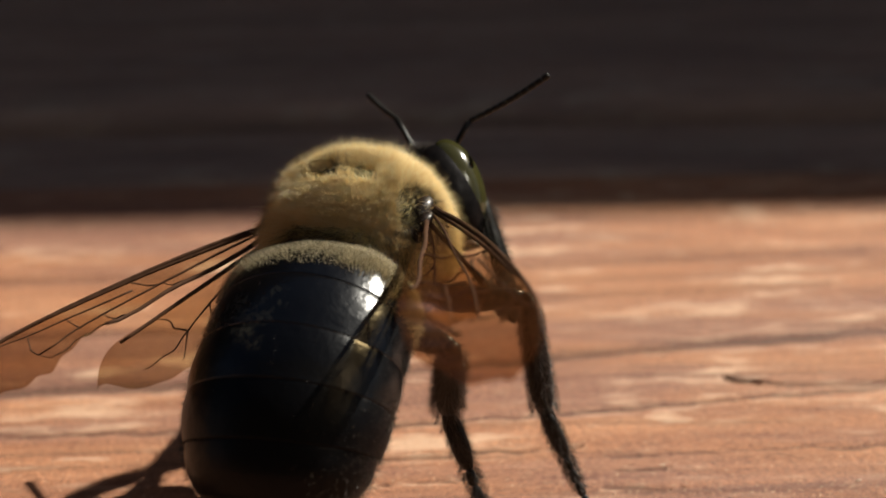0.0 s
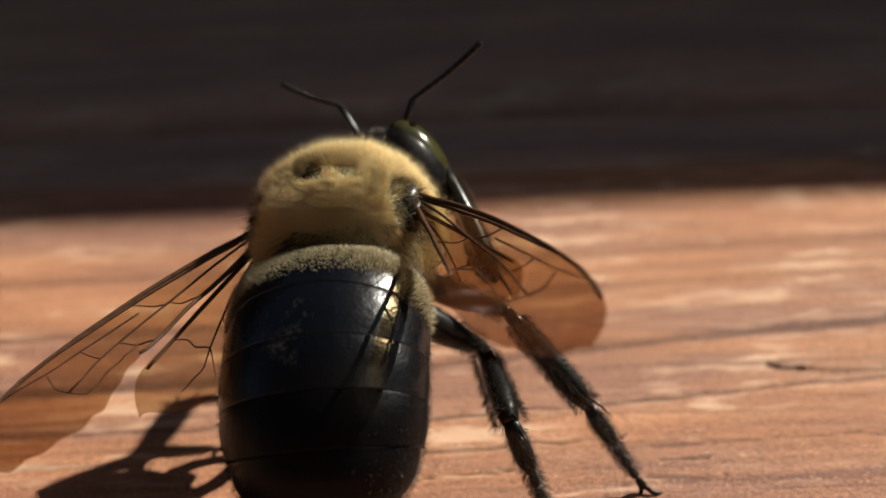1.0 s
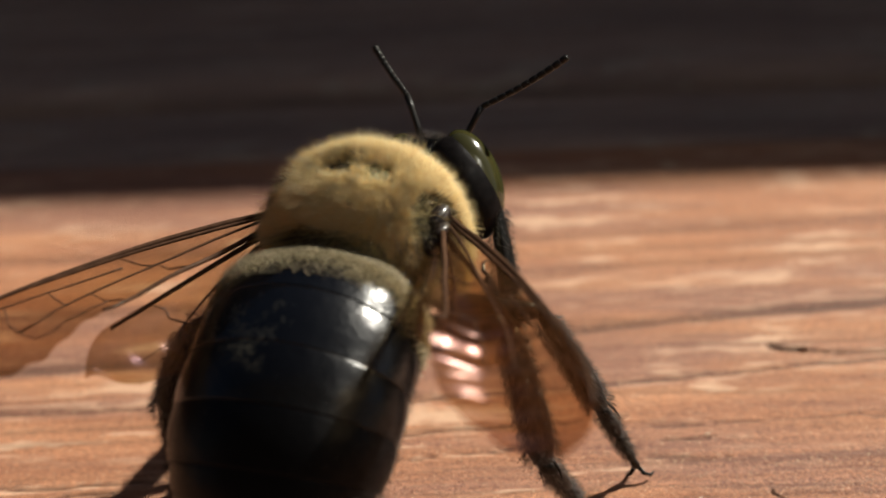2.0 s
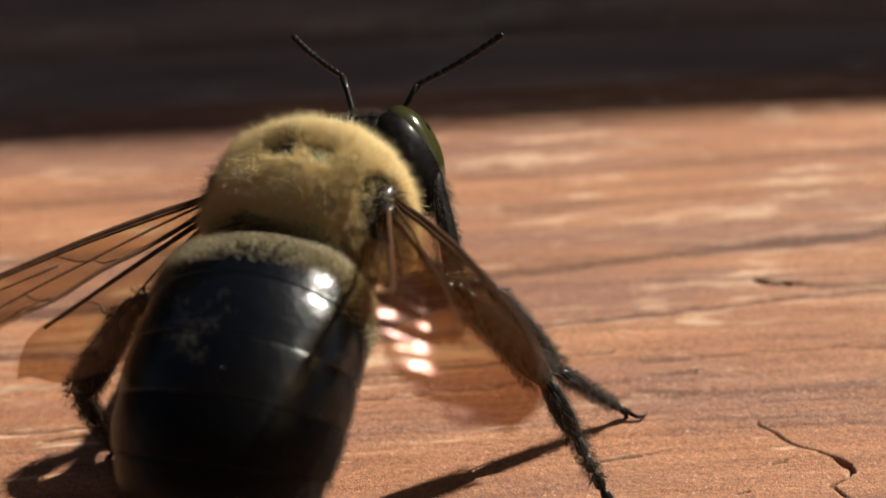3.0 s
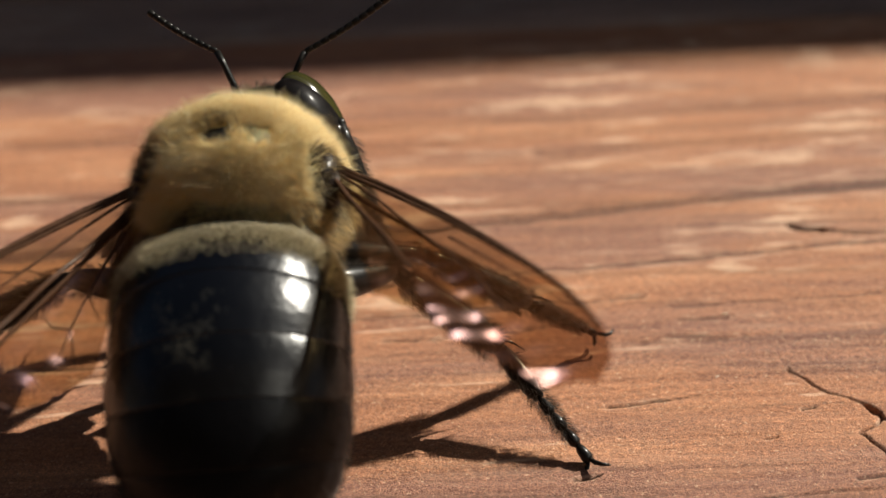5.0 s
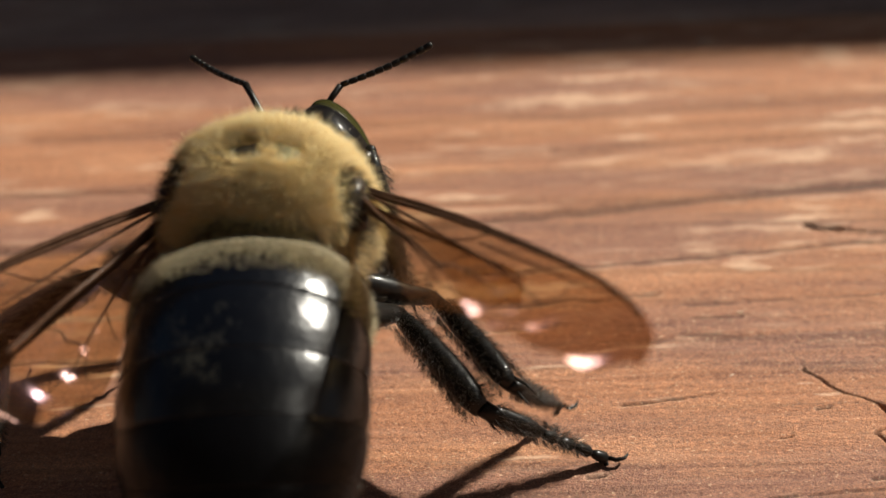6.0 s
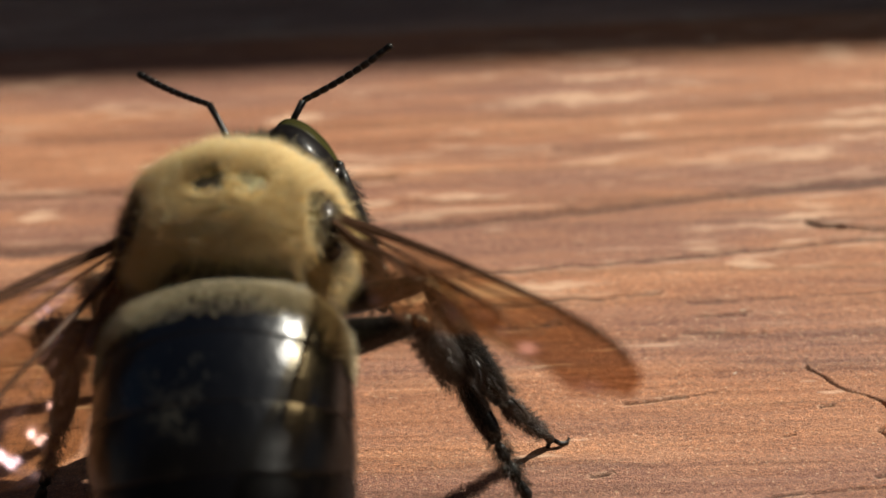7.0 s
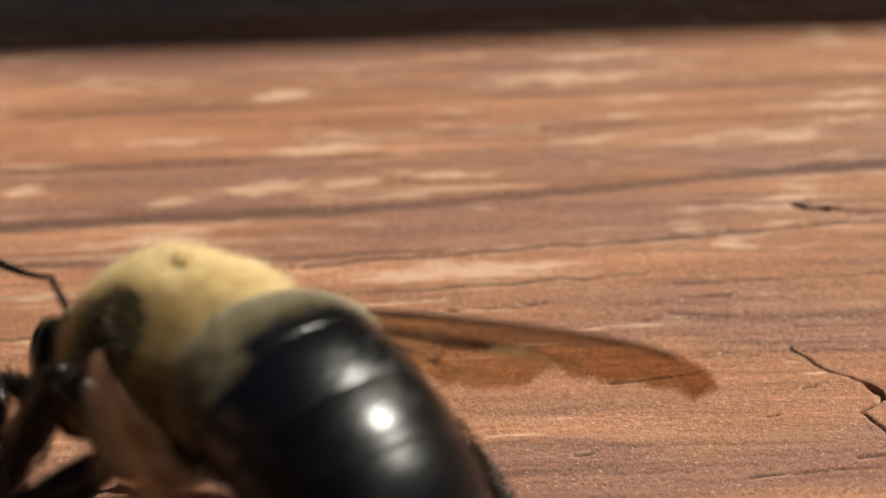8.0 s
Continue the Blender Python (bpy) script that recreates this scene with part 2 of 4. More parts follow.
BARE = plain("dusty_bare_chitin", (0.22, 0.21, 0.12), 0.22, 0.9, 1100, 0.5, 0.00006)
DARKSKIN = plain("black_scar_skin", (0.012, 0.010, 0.008), 0.45, 0.6, 1800, 0.4, 0.00006)
SKIN = plain("ochre_thorax_skin", (0.86, 0.68, 0.36), 0.7, 0.4, 1500)
PALE = hair_material("straw_yellow_hair", (0.82, 0.62, 0.29), (1.0, 0.96, 0.76), 0.78)
CREAM = hair_material("cream_hair", (0.24, 0.195, 0.11), (0.88, 0.80, 0.60), 0.6)
DARKHAIR = hair_material("dark_brown_hair", (0.014, 0.010, 0.007), (0.060, 0.040, 0.024), 0.2)
VEIN = plain("dark_brown_vein", (0.060, 0.030, 0.017), 0.6, 0.3, 2000, 0.08)
WING = wing_material()

# ---- the deck and what closes it round ----
CRACKS = [  # points on the wood in millimetres, half width, depth, darkness
    ([(-48, 56.6), (-26.3, 57.5), (-7.8, 58.2), (-1.6, 58.9), (10, 60.4), (22.9, 62.0), (48, 64.6)], 0.75, 0.24, 0.52),
    ([(-9, 52.4), (-1.6, 53.0), (2.8, 53.5), (8.0, 53.9), (13.6, 54.5), (21, 55.5), (32, 56.4)], 0.20, 0.16, 0.7), ([(-8.7, 49.4), (-4.3, 49.8), (0.1, 50.2), (2.9, 50.4), (8, 50.7)], 0.16, 0.2, 0.8),
    ([(13.4, 44.3), (13.9, 43.6), (14.6, 42.7), (15.3, 42.3), (16.0, 41.7)], 0.046, 0.4, 0.95),
    ([(16.0, 41.7), (16.5, 40.8), (16.1, 40.3), (15.3, 39.8), (15.6, 39.2), (15.9, 38.8), (16.2, 37.9), (17.2, 36.5)], 0.062, 0.45, 0.95),
    ([(16.1, 41.6), (16.6, 41.1), (16.5, 40.7)], 0.13, 0.5, 1.0),
    ([(5.2, 41.9), (6.5, 42.1), (7.8, 42.2)], 0.10, 0.25, 0.9), ([(7.8, 42.2), (9.6, 42.7)], 0.05, 0.15, 0.6), ([(8.5, 47.1), (10.4, 47.2)], 0.10, 0.2, 0.8), ([(9.5, 48.5), (11.9, 48.6)], 0.09, 0.2, 0.7),
    ([(-18.6, 45.8), (-15.4, 45.95)], 0.10, 0.2, 0.9),
    ([(16.6, 57.3), (17.3, 56.9), (18.3, 56.7)], 0.30, 0.4, 0.9), ([(18.2, 56.7), (19.0, 56.5), (20.2, 56.4)], 0.22, 0.3, 0.7), ([(20, 56.4), (24, 56.3), (34, 56.8)], 0.24, 0.25, 0.5),
    ([(-40, 63.8), (-20, 64.1), (-6, 64.8)], 0.6, 0.18, 0.3), ([(-4.6, 47.6), (0.4, 48.0), (3.0, 48.3)], 0.10, 0.18, 0.8),
    ([(6.5, 46.5), (9.5, 46.8), (13.0, 47.0)], 0.06, 0.12, 0.5),
    ([(-24, 46.4), (-16, 46.6), (-12, 46.9)], 0.14, 0.2, 0.8), ([(3.4, 37.5), (4.2, 37.55)], 0.08, 0.2, 0.8), ([(11.5, 39.6), (12.0, 39.65)], 0.08, 0.2, 0.7),
    ([(10.0, 36.0), (11.4, 36.1)], 0.08, 0.2, 0.9), ([(11.8, 36.05), (13.9, 36.2), (15.6, 36.4)], 0.06, 0.2, 0.6), ([(14.4, 36.9), (15.8, 37.2)], 0.09, 0.2, 0.9), ([(13.3, 41.3), (13.9, 41.35)], 0.08, 0.2, 0.9), ([(-30, 72.0), (0, 72.6), (30, 73.8)], 0.9, 0.12, 0.22),
    ([(4, 67.6), (26, 68.8)], 0.8, 0.12, 0.25), ([(-10, 69.5), (14, 70.6), (34, 71.2)], 0.6, 0.08, 0.2), ([(-30, 53.0), (-12, 53.2), (-2, 53.4)], 0.3, 0.1, 0.5),
    ([(20, 50.0), (40, 51.2)], 0.25, 0.1, 0.5), ([(8, 49.6), (22, 50.3)], 0.12, 0.1, 0.6),
]
WORN = [  # pale worn flakes: x, y, half length, half width
    (-12.9, 74.0, 1.7, 1.4), (5.4, 75.3, 5.2, 1.4), (-9.8, 65.8, 2.4, 1.0), (-12.5, 60.9, 2.6, 1.0), (-18, 55.2, 1.7, 0.6),
    (-0.1, 51.4, 4.5, 0.8), (-3.5, 51, 2, 0.6), (18.2, 65.3, 1.8, 1.0), (22.7, 70.3, 2.6, 1.7), (-2.1, 61.9, 1.3, 0.7),
    (16.7, 58.1, 0.9, 0.5), (12.8, 53.2, 1.1, 0.8), (-22.2, 50.2, 2.4, 0.4), (-26.3, 61.4, 1.2, 0.9), (-17.4, 59.5, 1, 0.5),
    (-7.4, 61.2, 1.5, 0.7), (1.1, 38.7, 0.9, 0.18), (2.9, 39.7, 0.5, 0.11), (7.5, 46.4, 1.2, 0.16), (10.7, 54.8, 0.9, 0.35),
    (-4.5, 48.6, 2.2, 0.15), (-18.4, 46.5, 2.8, 0.28), (-17.0, 45.4, 1.6, 0.2), (-18, 43.0, 1.4, 0.25), (-20.1, 50.2, 2.4, 0.28), (-16.0, 50.9, 1.4, 0.22),
    (23.3, 71.3, 3.4, 0.8), (22.4, 68.0, 2.2, 0.7), (7.6, 79.0, 2.6, 0.7), (8.9, 69.2, 1.6, 0.7), (-19.1, 67.6, 2.2, 0.8), (-7.6, 64.1, 1.4, 0.5), (-16.8, 59.8, 2.0, 0.6),
    (2.4, 51.6, 2.0, 0.45), (-4.3, 51.1, 1.4, 0.5), (12.9, 53.1, 1.2, 0.6), (14.0, 42.4, 0.5, 0.12), (13.4, 43.2, 0.4, 0.1), (2.0, 44.9, 1.1, 0.12), (5.0, 46.1, 0.8, 0.12), (-1.0, 44.0, 1.2, 0.15),
]


def near_line(x, y, line):
    """The distance of points from a broken line."""
    best = np.full(x.shape, 1e9)
    for (ax, ay), (bx, by) in zip(line, line[1:]):
        dx, dy = bx - ax, by - ay
        u = np.clip(((x - ax) * dx + (y - ay) * dy) / (dx * dx + dy * dy), 0, 1)
        best = np.minimum(best, np.hypot(x - ax - u * dx, y - ay - u * dy))
    return best


def plank(xs, ys, y0, y1, seed, parent, detailed, mat=WOOD):
    """One deck board with eased edges, raised grain and cracks."""
    X, Y = np.meshgrid(xs, ys, indexing="ij")
    bow = 0.8 * grain(X * 0.03, Y * 0.05, seed)
    ridge = grain(X * 0.05, (Y + bow) * 1.1, seed + 1) * 0.5 + grain(X * 0.11, (Y + bow) * 3.4, seed + 2) * 0.3 + grain(X * 0.9, Y * 5.0, seed + 3) * 0.12
    Z = (ridge - 0.5) * 0.16 + (grain(X * 0.02, Y * 0.06, seed + 4) - 0.5) * 0.25
    lace = grain(X * 0.45, (Y + bow) * 2.6, seed + 5) * 0.5 + grain(X * 0.9, Y * 6.0, seed + 6) * 0.3 + grain(X * 0.12, Y * 0.5, seed + 8) * 0.4
    wear = np.clip((lace - 0.72) * 3.0, 0, 0.6)
    dark = np.clip((grain(X * 0.06, (Y + bow) * 2.6, seed + 7) * 0.75 + grain(X * 0.4, Y * 7.0, seed + 9) * 0.25 - 0.70) * 2.2, 0, 0.28)
    if detailed:
        wear = wear * np.clip((Y - 43.0) / 9.0, 0.12, 1.0)
        fray = grain(X * 0.8, Y * 5.5, 31) * 0.6 + grain(X * 2.2, Y * 11.0, 35) * 0.4
        ragged = grain(X * 0.5, Y * 1.9, 36) * 0.6 + grain(X * 1.3, Y * 4.0, 37) * 0.4
        for x, y, a, c in WORN:
            d = np.hypot((X - x + 0.8 * a * (ragged - 0.5)) / (a * 1.35), (Y - y - 0.05 * (X - x) + 1.1 * c * (ragged - 0.5)) / (c * 0.85))
            wear = np.maximum(wear, np.clip((1.15 - d) * 1.7 - (1 - fray) * 2.1 + 0.68, 0, 0.74))
        uneven = 0.50 + 0.40 * grain(X * 0.35, Y * 0.3, 32)
        for line, half, depth, black in CRACKS:
            d = near_line(X + 0.25 * (grain(Y * 2, X * 0.6, 34) - 0.5), Y + 0.35 * (grain(X * 0.8, Y * 0.1, 33) - 0.5), line) / (half * uneven)
            Z = Z - depth * np.exp(-d * d)
            dark = np.maximum(dark, np.clip(1.35 - d, 0, 1) * black)
            wear = wear * np.clip(d - 0.4, 0, 1)
            if black >= 0.7:
                wear = np.maximum(wear, 0.75 * np.exp(-((d - 2.1) / 0.7) ** 2) * np.clip(fray * 2.4 - 0.9, 0, 1))
    edge = np.minimum(Y - y0, y1 - Y)
    ease = 3.0 if y1 - y0 > 100 and not detailed else 1.2
    Z = Z - np.where(edge < ease, ease - np.sqrt(np.clip(ease ** 2 - (ease - edge) ** 2, 0, None)), 0)
    nx, ny = X.shape
    verts = np.stack([X, Y, Z], -1).reshape(-1, 3)
    idx = np.arange(nx * ny).reshape(nx, ny)
    a, b, c, d = (q.ravel() for q in (idx[:-1, :-1], idx[1:, :-1], idx[1:, 1:], idx[:-1, 1:]))
    tris = [np.stack([a, b, c], 1), np.stack([a, c, d], 1)]
    rim = np.concatenate([idx[:, 0], idx[-1, 1:], idx[-2::-1, -1], idx[0, -2:0:-1]])
    low = verts[rim].copy()
    low[:, 2] = -27.0
    base = len(verts) + np.arange(len(rim))
    nxt, bn = np.roll(rim, -1), np.roll(base, -1)
    tris += [np.stack([rim, base, bn], 1), np.stack([rim, bn, nxt], 1)]
    ob = triangles("plank", np.concatenate([verts, low]), np.concatenate(tris), mat, parent)
    for name, values in (("wear", wear), ("dark", dark)):
        at = ob.data.attributes.new(name, "FLOAT", "POINT")
        at.data.foreach_set("value", np.concatenate([values.ravel(), np.full(len(rim), 0.3)]).astype(np.float32))
    return ob


def box(name, x0, x1, y0, y1, z0, z1, mat, label="", kind="structure"):
    """A plain block in metres."""
    v = [(x * 1000, y * 1000, z * 1000) for x in (x0, x1) for y in (y0, y1) for z in (z0, z1)]
    f = [(0, 1, 3, 2), (4, 6, 7, 5), (0, 4, 5, 1), (2, 3, 7, 6), (0, 2, 6, 4), (1, 5, 7, 3)]
    return tagged(shell(name, v, f, mat, None, label, False), kind=kind)


def deck():
    floor = box("floor", -0.62, 0.62, -0.33, 0.352, -0.075, -0.030, UNDER, "deck of reddish-brown stained weathered wooden boards")
    fine_x = np.concatenate([np.linspace(-600, -60, 40), np.arange(-58, -12, 0.4), np.arange(-12, 12, 0.17), np.arange(12, 20, 0.08), np.arange(20, 28, 0.17), np.arange(28, 62, 0.4), np.linspace(64, 600, 40)])
    eased = np.array([0, 0.3, 0.8, 1.5, 2.2, 3.0])
    fine_y = np.concatenate([-38 + eased, np.linspace(-30, 28, 40), np.arange(28.5, 46, 0.085), np.arange(46, 89.3, 0.17), 90.6 - 0.4 * eased[::-1]])
    plank(fine_x, fine_y, -38, 90.6, 3, floor, True)
    coarse_x = np.concatenate([np.linspace(-600, -110, 30), np.arange(-108, 130, 0.9), np.linspace(132, 600, 30)])
    # narrow board added beyond the sunlit one to carry the shade tone
    plank(coarse_x, np.concatenate([91.0 + 0.4 * eased, np.arange(92.6, 102.5, 0.3), 104 - 0.4 * eased[::-1]]), 91.0, 104, 14, floor, False, SHADE_WOOD)
    for k, (y0, y1) in enumerate(((111, 253), (258, 352), (-185, -43), (-330, -190))):
        step = 0.5 if k == 0 else 2.5
        ys = np.concatenate([y0 + eased, np.arange(y0 + 4, y1 - 4, step), y1 - eased[::-1]])
        plank(coarse_x if k == 0 else np.linspace(-600, 600, 120), ys, y0, y1, 20 + 9 * k, floor, False, SHADE_WOOD if y0 > 0 else WOOD)
    tagged(box("ground", -60, 60, -60, 60, -0.60, -0.40, SOIL, "bare dry brown soil round the deck"))
    # unseen wall added so that its top edge throws shade over the far boards
    top = 0.30
    near = 0.0838 + top * SUN.y / SUN.z
    north = tagged(box("unseen_shade_wall", -1.4, 2.6, 0, 0.12, -0.40, top, WALL, "unseen low dark brown wall added to shade the far boards"))
    north.matrix_world = pose(0, near + 0.0013, 0, 0, 0, -0.6)
    # unseen wall added to dim the sky and what the bee mirrors
    tagged(box("unseen_dark_wall", -1.6, 1.6, -0.60, -0.48, -0.40, 1.3, WALL, "unseen dark brown wall added behind the deck to darken reflections"))


def litter():
    """Small pale chips and fibres of wood lying on the board."""
    spots = [(11.6, 48.9, 0.20, 20, 0.6), (10.3, 43.9, 0.14, 40, 0.4), (16.1, 85.3, 0.7, 5, 0.5), (20.4, 47.2, 0.16, 10, 0.4)]
    for x, y, size, turn, thick in spots:
        v, f = ball((0, 0, 0), (size, size * 0.42, size * 0.3 * thick * 2), None, 9, 6)
        v = [np.array(p) * (1 + 0.35 * (rng.random() - 0.5)) for p in v]
        ob = tagged(shell("wood_chip", v, f, CHIP, None, "tiny pale chip of wood lying on the board", False), category="wood chip", group="chips on the board")
        ob.matrix_world = pose(x * MM, y * MM, 0.05 * MM, 4, 3, turn)


# ---- the bee ----
BEE = 0.86  # the bee's size beside its drawing
# seconds, place in millimetres, turn, pitch, roll
BODY = [
    (0, -2.24, 48.07, 12.31, -22.6, 7.5, -4.5), (0.5, -3.61, 48.5, 12.13, -17.8, 11.4, -4.9), (1, -4.56, 49.11, 11.96, -10.7, 11.9, -5.6),
    (1.2, -3.81, 47.8, 12.26, -15.6, 8.9, -6), (1.5, -2.54, 45.9, 13.35, -24.5, 7.6, 3.1), (2.8, -5.33, 42.91, 11.53, -20.4, 6.7, 3.5),
    (3, -5.16, 43.09, 11.62, -20.4, 7.7, 3.9), (3.5, -6.02, 43.0, 11.7, -21.7, 9.2, 4.2), (4, -6.36, 42.74, 11.45, -15.8, 10.1, 5.4),
    (4.5, -7.14, 41.97, 11.7, -13.8, 10.5, 5.3), (5, -8.86, 41.19, 11.1, 0.1, 10.5, 4.4), (6.3, -8.26, 39.9, 10.59, -1.9, 6.4, 6.5),
    (6.5, -8.94, 40.16, 11.02, -4.5, 7.5, 3.4), (7, -9.2, 37.5, 10.76, 2.1, 9.6, 4.2), (7.5, -9.46, 36.03, 9.47, 24.4, 6.8, 0.1),
    (7.7, -8.94, 35.6, 9.47, 21.5, 10.9, 0.6), (7.9, -10.66, 34.23, 8.78, 38, 0, 8), (8, -9.98, 33.11, 8.05, 45, -13, 20),
]
HEAD = [
    (0, -20.3, -0.4), (0.5, -21.8, -1.9), (1, -9.8, -1.2), (1.2, -10.5, -3.5), (1.5, -13.1, 5.6), (2.8, -5.4, 1.3), (3, -4.1, -2.5), (3.5, -13, 5.3),
    (4, -0.7, -8.8), (4.5, -3.1, -2.3), (5, 0.4, -8.7), (6.3, 2.5, -13.5), (6.5, -1.7, -13.8), (7, -0.3, -15.8), (7.5, -15.5, -18.5),
    (7.7, -18.6, -20.8), (7.9, -14, -16), (8, -5, -8),
]
SAG = [  # seconds, how the abdomen hangs, rolls and turns on the waist, and how high
    (0.0, 4, -4, 2, -0.85), (1.0, 4, -4, 2, -0.85), (1.5, 5, -4, 6, -1.2), (2.2, 5, -4, 5, -0.85), (3.0, 4, -4, 4, -0.85), (4.5, 4, -5, 4, -1.05), (5.0, 4, -7, 2, -0.85), (6.3, 4, -10, 0, -0.85), (7.0, 4, -8, 0, -0.85), (7.5, 2, -4, 0, -0.85), (7.8, 9, 4, 3, -0.3), (8.0, 18, 8, 10, 0.7),
]
# seconds, the tip from the wing's root in the bee's space
WING_R = [
    (0, 10.2, -14.9, 2.7), (0.5, 10.2, -14.6, 3.9), (1, 10.5, -14.5, 3.3), (1.2, 10.8, -14.5, 2.8), (1.5, 11.2, -14.2, 2.1), (2.8, 11, -14.2, 3.1),
    (3, 10.9, -14.2, 3.3), (3.5, 10.6, -14.5, 3), (4, 11.6, -13.6, 3.5), (4.5, 11.1, -14.1, 2.8), (5, 10.8, -14.3, 3.3), (6.3, 11, -13.7, 4.9),
    (6.5, 10.6, -14.1, 4.5), (7, 10.5, -14, 4.9), (7.5, 10.6, -15, 2.4), (7.65, 10.8, -15, 1.8), (7.8, 11.2, -14.9, 1.1), (7.9, 11.6, -15, 0.8), (8, 9.4, -17.7, -0.6),
]
WING_L = [
    (0, -10.9, -14.4, -1.5), (0.5, -10.4, -15, -0.2), (1, -10, -16.2, -0.1), (1.2, -9.8, -16.6, 0.2), (1.5, -9.2, -17, 0.6), (2.8, -10.6, -14.8, -1.5),
    (3, -10.8, -14.5, -1.8), (4, -11.2, -14.3, -1.05), (5, -11.3, -14.2, -0.5), (6.3, -11.3, -14.2, -0.5), (6.5, -11.2, -14.3, -0.6), (7, -10.5, -14.6, 0.8),
    (7.5, -11.6, -13.6, 3.7), (7.7, -11.2, -13.6, 4.5), (8, -9.1, -15.8, 0.7),
]
# seconds, the tip and the elbow from the socket in the head's space
FEELER_R = [
    (0, 4.3, 5.1, 4.3, 1.4, 2.4, 2.4), (0.5, 4.1, 5.2, 4.5, 1.1, 2.4, 2.6), (1, 4.9, 3.9, 4.7, 1.4, 1.8, 2.4), (1.2, 5, 3.7, 4.1, 1.2, 1.4, 1.9),
    (1.5, 4.2, 5.3, 4.5, 0.8, 2.2, 2.4), (2.8, 4.4, 4, 4.2, 1, 1.8, 2.3), (3, 4.5, 3.7, 4.5, 1, 1.7, 2.3), (3.5, 4.1, 5.1, 3.4, 0.8, 2.1, 1.8),
    (4, 4.9, 2.8, 4.3, 1.2, 1.3, 2.1), (4.5, 5.1, 3.3, 3.8, 1.2, 1.6, 2), (5, 4.7, 1.7, 4.3, 1.3, 1, 2.2), (6.3, 5.3, 0.9, 3.7, 1.7, 0.7, 2.1),
    (6.5, 5.4, 1.7, 4, 1.7, 0.9, 2.1), (7, 4.9, 1.2, 4.4, 1.4, 0.8, 2.2), (7.5, 4.3, 2.7, 3.6, 1.7, 0.5, 2.2), (7.7, 4.2, 1.1, 4.5, 1.4, 0.8, 2.5),
    (7.9, 3.8, 3.8, 3.1, 1.5, 0.9, 1.9), (8, 2.2, 5.4, 0.6, 0.9, 1.9, 0.8),
]
FEELER_L = [
    (0, -5.5, 2.4, 1.7, -2, 0.8, 1.5), (0.5, -5.3, 2.2, 2.3, -1.8, 0.7, 1.7), (1, -5.3, 2.2, 2.4, -1.9, 1.1, 1.4),
    (1.2, -4.9, 3.5, 1.4, -1.8, 0.6, 1.8), (1.5, -4.7, 2.8, 3, -1.5, 0.7, 2), (2.8, -4.7, 3.1, 2.5, -1.7, 1.4, 1.4),
    (3, -4.9, 2.9, 2.5, -1.7, 1.3, 1.4), (3.5, -4.8, 3.2, 2.2, -1.8, 1.1, 1.5), (4, -4.7, 2.9, 2.9, -1.7, 1.2, 1.6),
    (4.5, -4.2, 4.2, 1.8, -1.5, 1.7, 1.2), (5, -4.6, 2.8, 3.1, -1.6, 1.2, 1.7), (6.3, -4.2, 4.2, 1.8, -1.5, 1.7, 1.2),
    (6.5, -4.3, 4.1, 1.8, -1.6, 1.8, 1.1), (7, -4.7, 3.1, 2.5, -1.7, 1.4, 1.4), (7.5, -5.4, 2.3, 2, -2.1, 0.9, 1.3),
    (7.7, -5.3, 1.8, 2.6, -2, 0.4, 1.7), (7.9, -3.8, 4.8, 1.2, -1.4, 2.1, 0.6), (8, -0.9, 5.7, 2.5, -0.2, 1.8, 1.5),
]
# seconds, the claws on the wood in millimetres (x, y, height)
FEET = {
    ("mid", 1): [(0, 7.6, 45.3, 0), (0.5, 7.6, 45.8, 0), (1, 8.2, 46, 0), (1.5, 8.0, 45.8, 0), (3.1, 7.9, 45.1, 0), (3.25, 6.6, 45, 1.0), (3.4, 5.3, 44.9, 0), (4.2, 4.9, 44.6, 0), (4.6, 4.4, 44, 0),
                 (4.75, 5.4, 45.4, 0.8), (4.9, 6.1, 46.6, 0), (5.2, 6, 46.4, 0), (5.8, 4, 43, 1.5), (6.2, 1.6, 39.3, 0), (7.0, 2.0, 39.4, 0), (7.3, 1.5, 39, 0.5), (7.5, 0.1, 38.8, 0), (8.0, -1, 37, 0)],
    ("hind", 1): [(0, 3.2, 43.5, 0), (0.4, 4.8, 44.6, 0), (1, 3.9, 43.4, 0), (1.5, 4.3, 43.4, 0), (2.2, 5.5, 41, 1.0), (2.7, 6.1, 38.7, 0), (3.6, 6.3, 39.4, 0), (3.8, 5, 38.9, 0.8),
                  (3.95, 3.7, 38.4, 0), (5.2, 4.2, 38.2, 0), (6.3, 4.3, 38.2, 0), (6.4, 2, 36.5, 0.8), (6.5, -0.6, 34.8, 0), (6.8, 0.8, 34.8, 0), (7.0, 1.3, 34.8, 0), (7.5, 2, 34.3, 0), (8.0, 1.3, 33.3, 0)],
    ("hind", -1): [(0, -6.5, 43, 0), (1.3, -7.5, 43, 0), (1.55, -11, 46.5, 0), (2.8, -14.5, 44.5, 0), (3.5, -16.1, 43.3, 0), (4.0, -20.1, 42.6, 0), (4.5, -18.9, 39.6, 0), (5.0, -21.1, 40.3, 0), (5.3, -21.1, 40.3, 0),
                   (6.5, -19.9, 36.6, 0), (7.0, -18.4, 36.5, 0), (7.5, -18.7, 36.8, 0), (8.0, -19, 35, 0)],
    ("fore", 1): [], ("fore", -1): [], ("mid", -1): [],
}
ROOTS = {"fore": (1.9, 3.2, -2.7), "mid": (2.9, 0.4, -3.3), "hind": (2.7, -2.4, -3.0)}
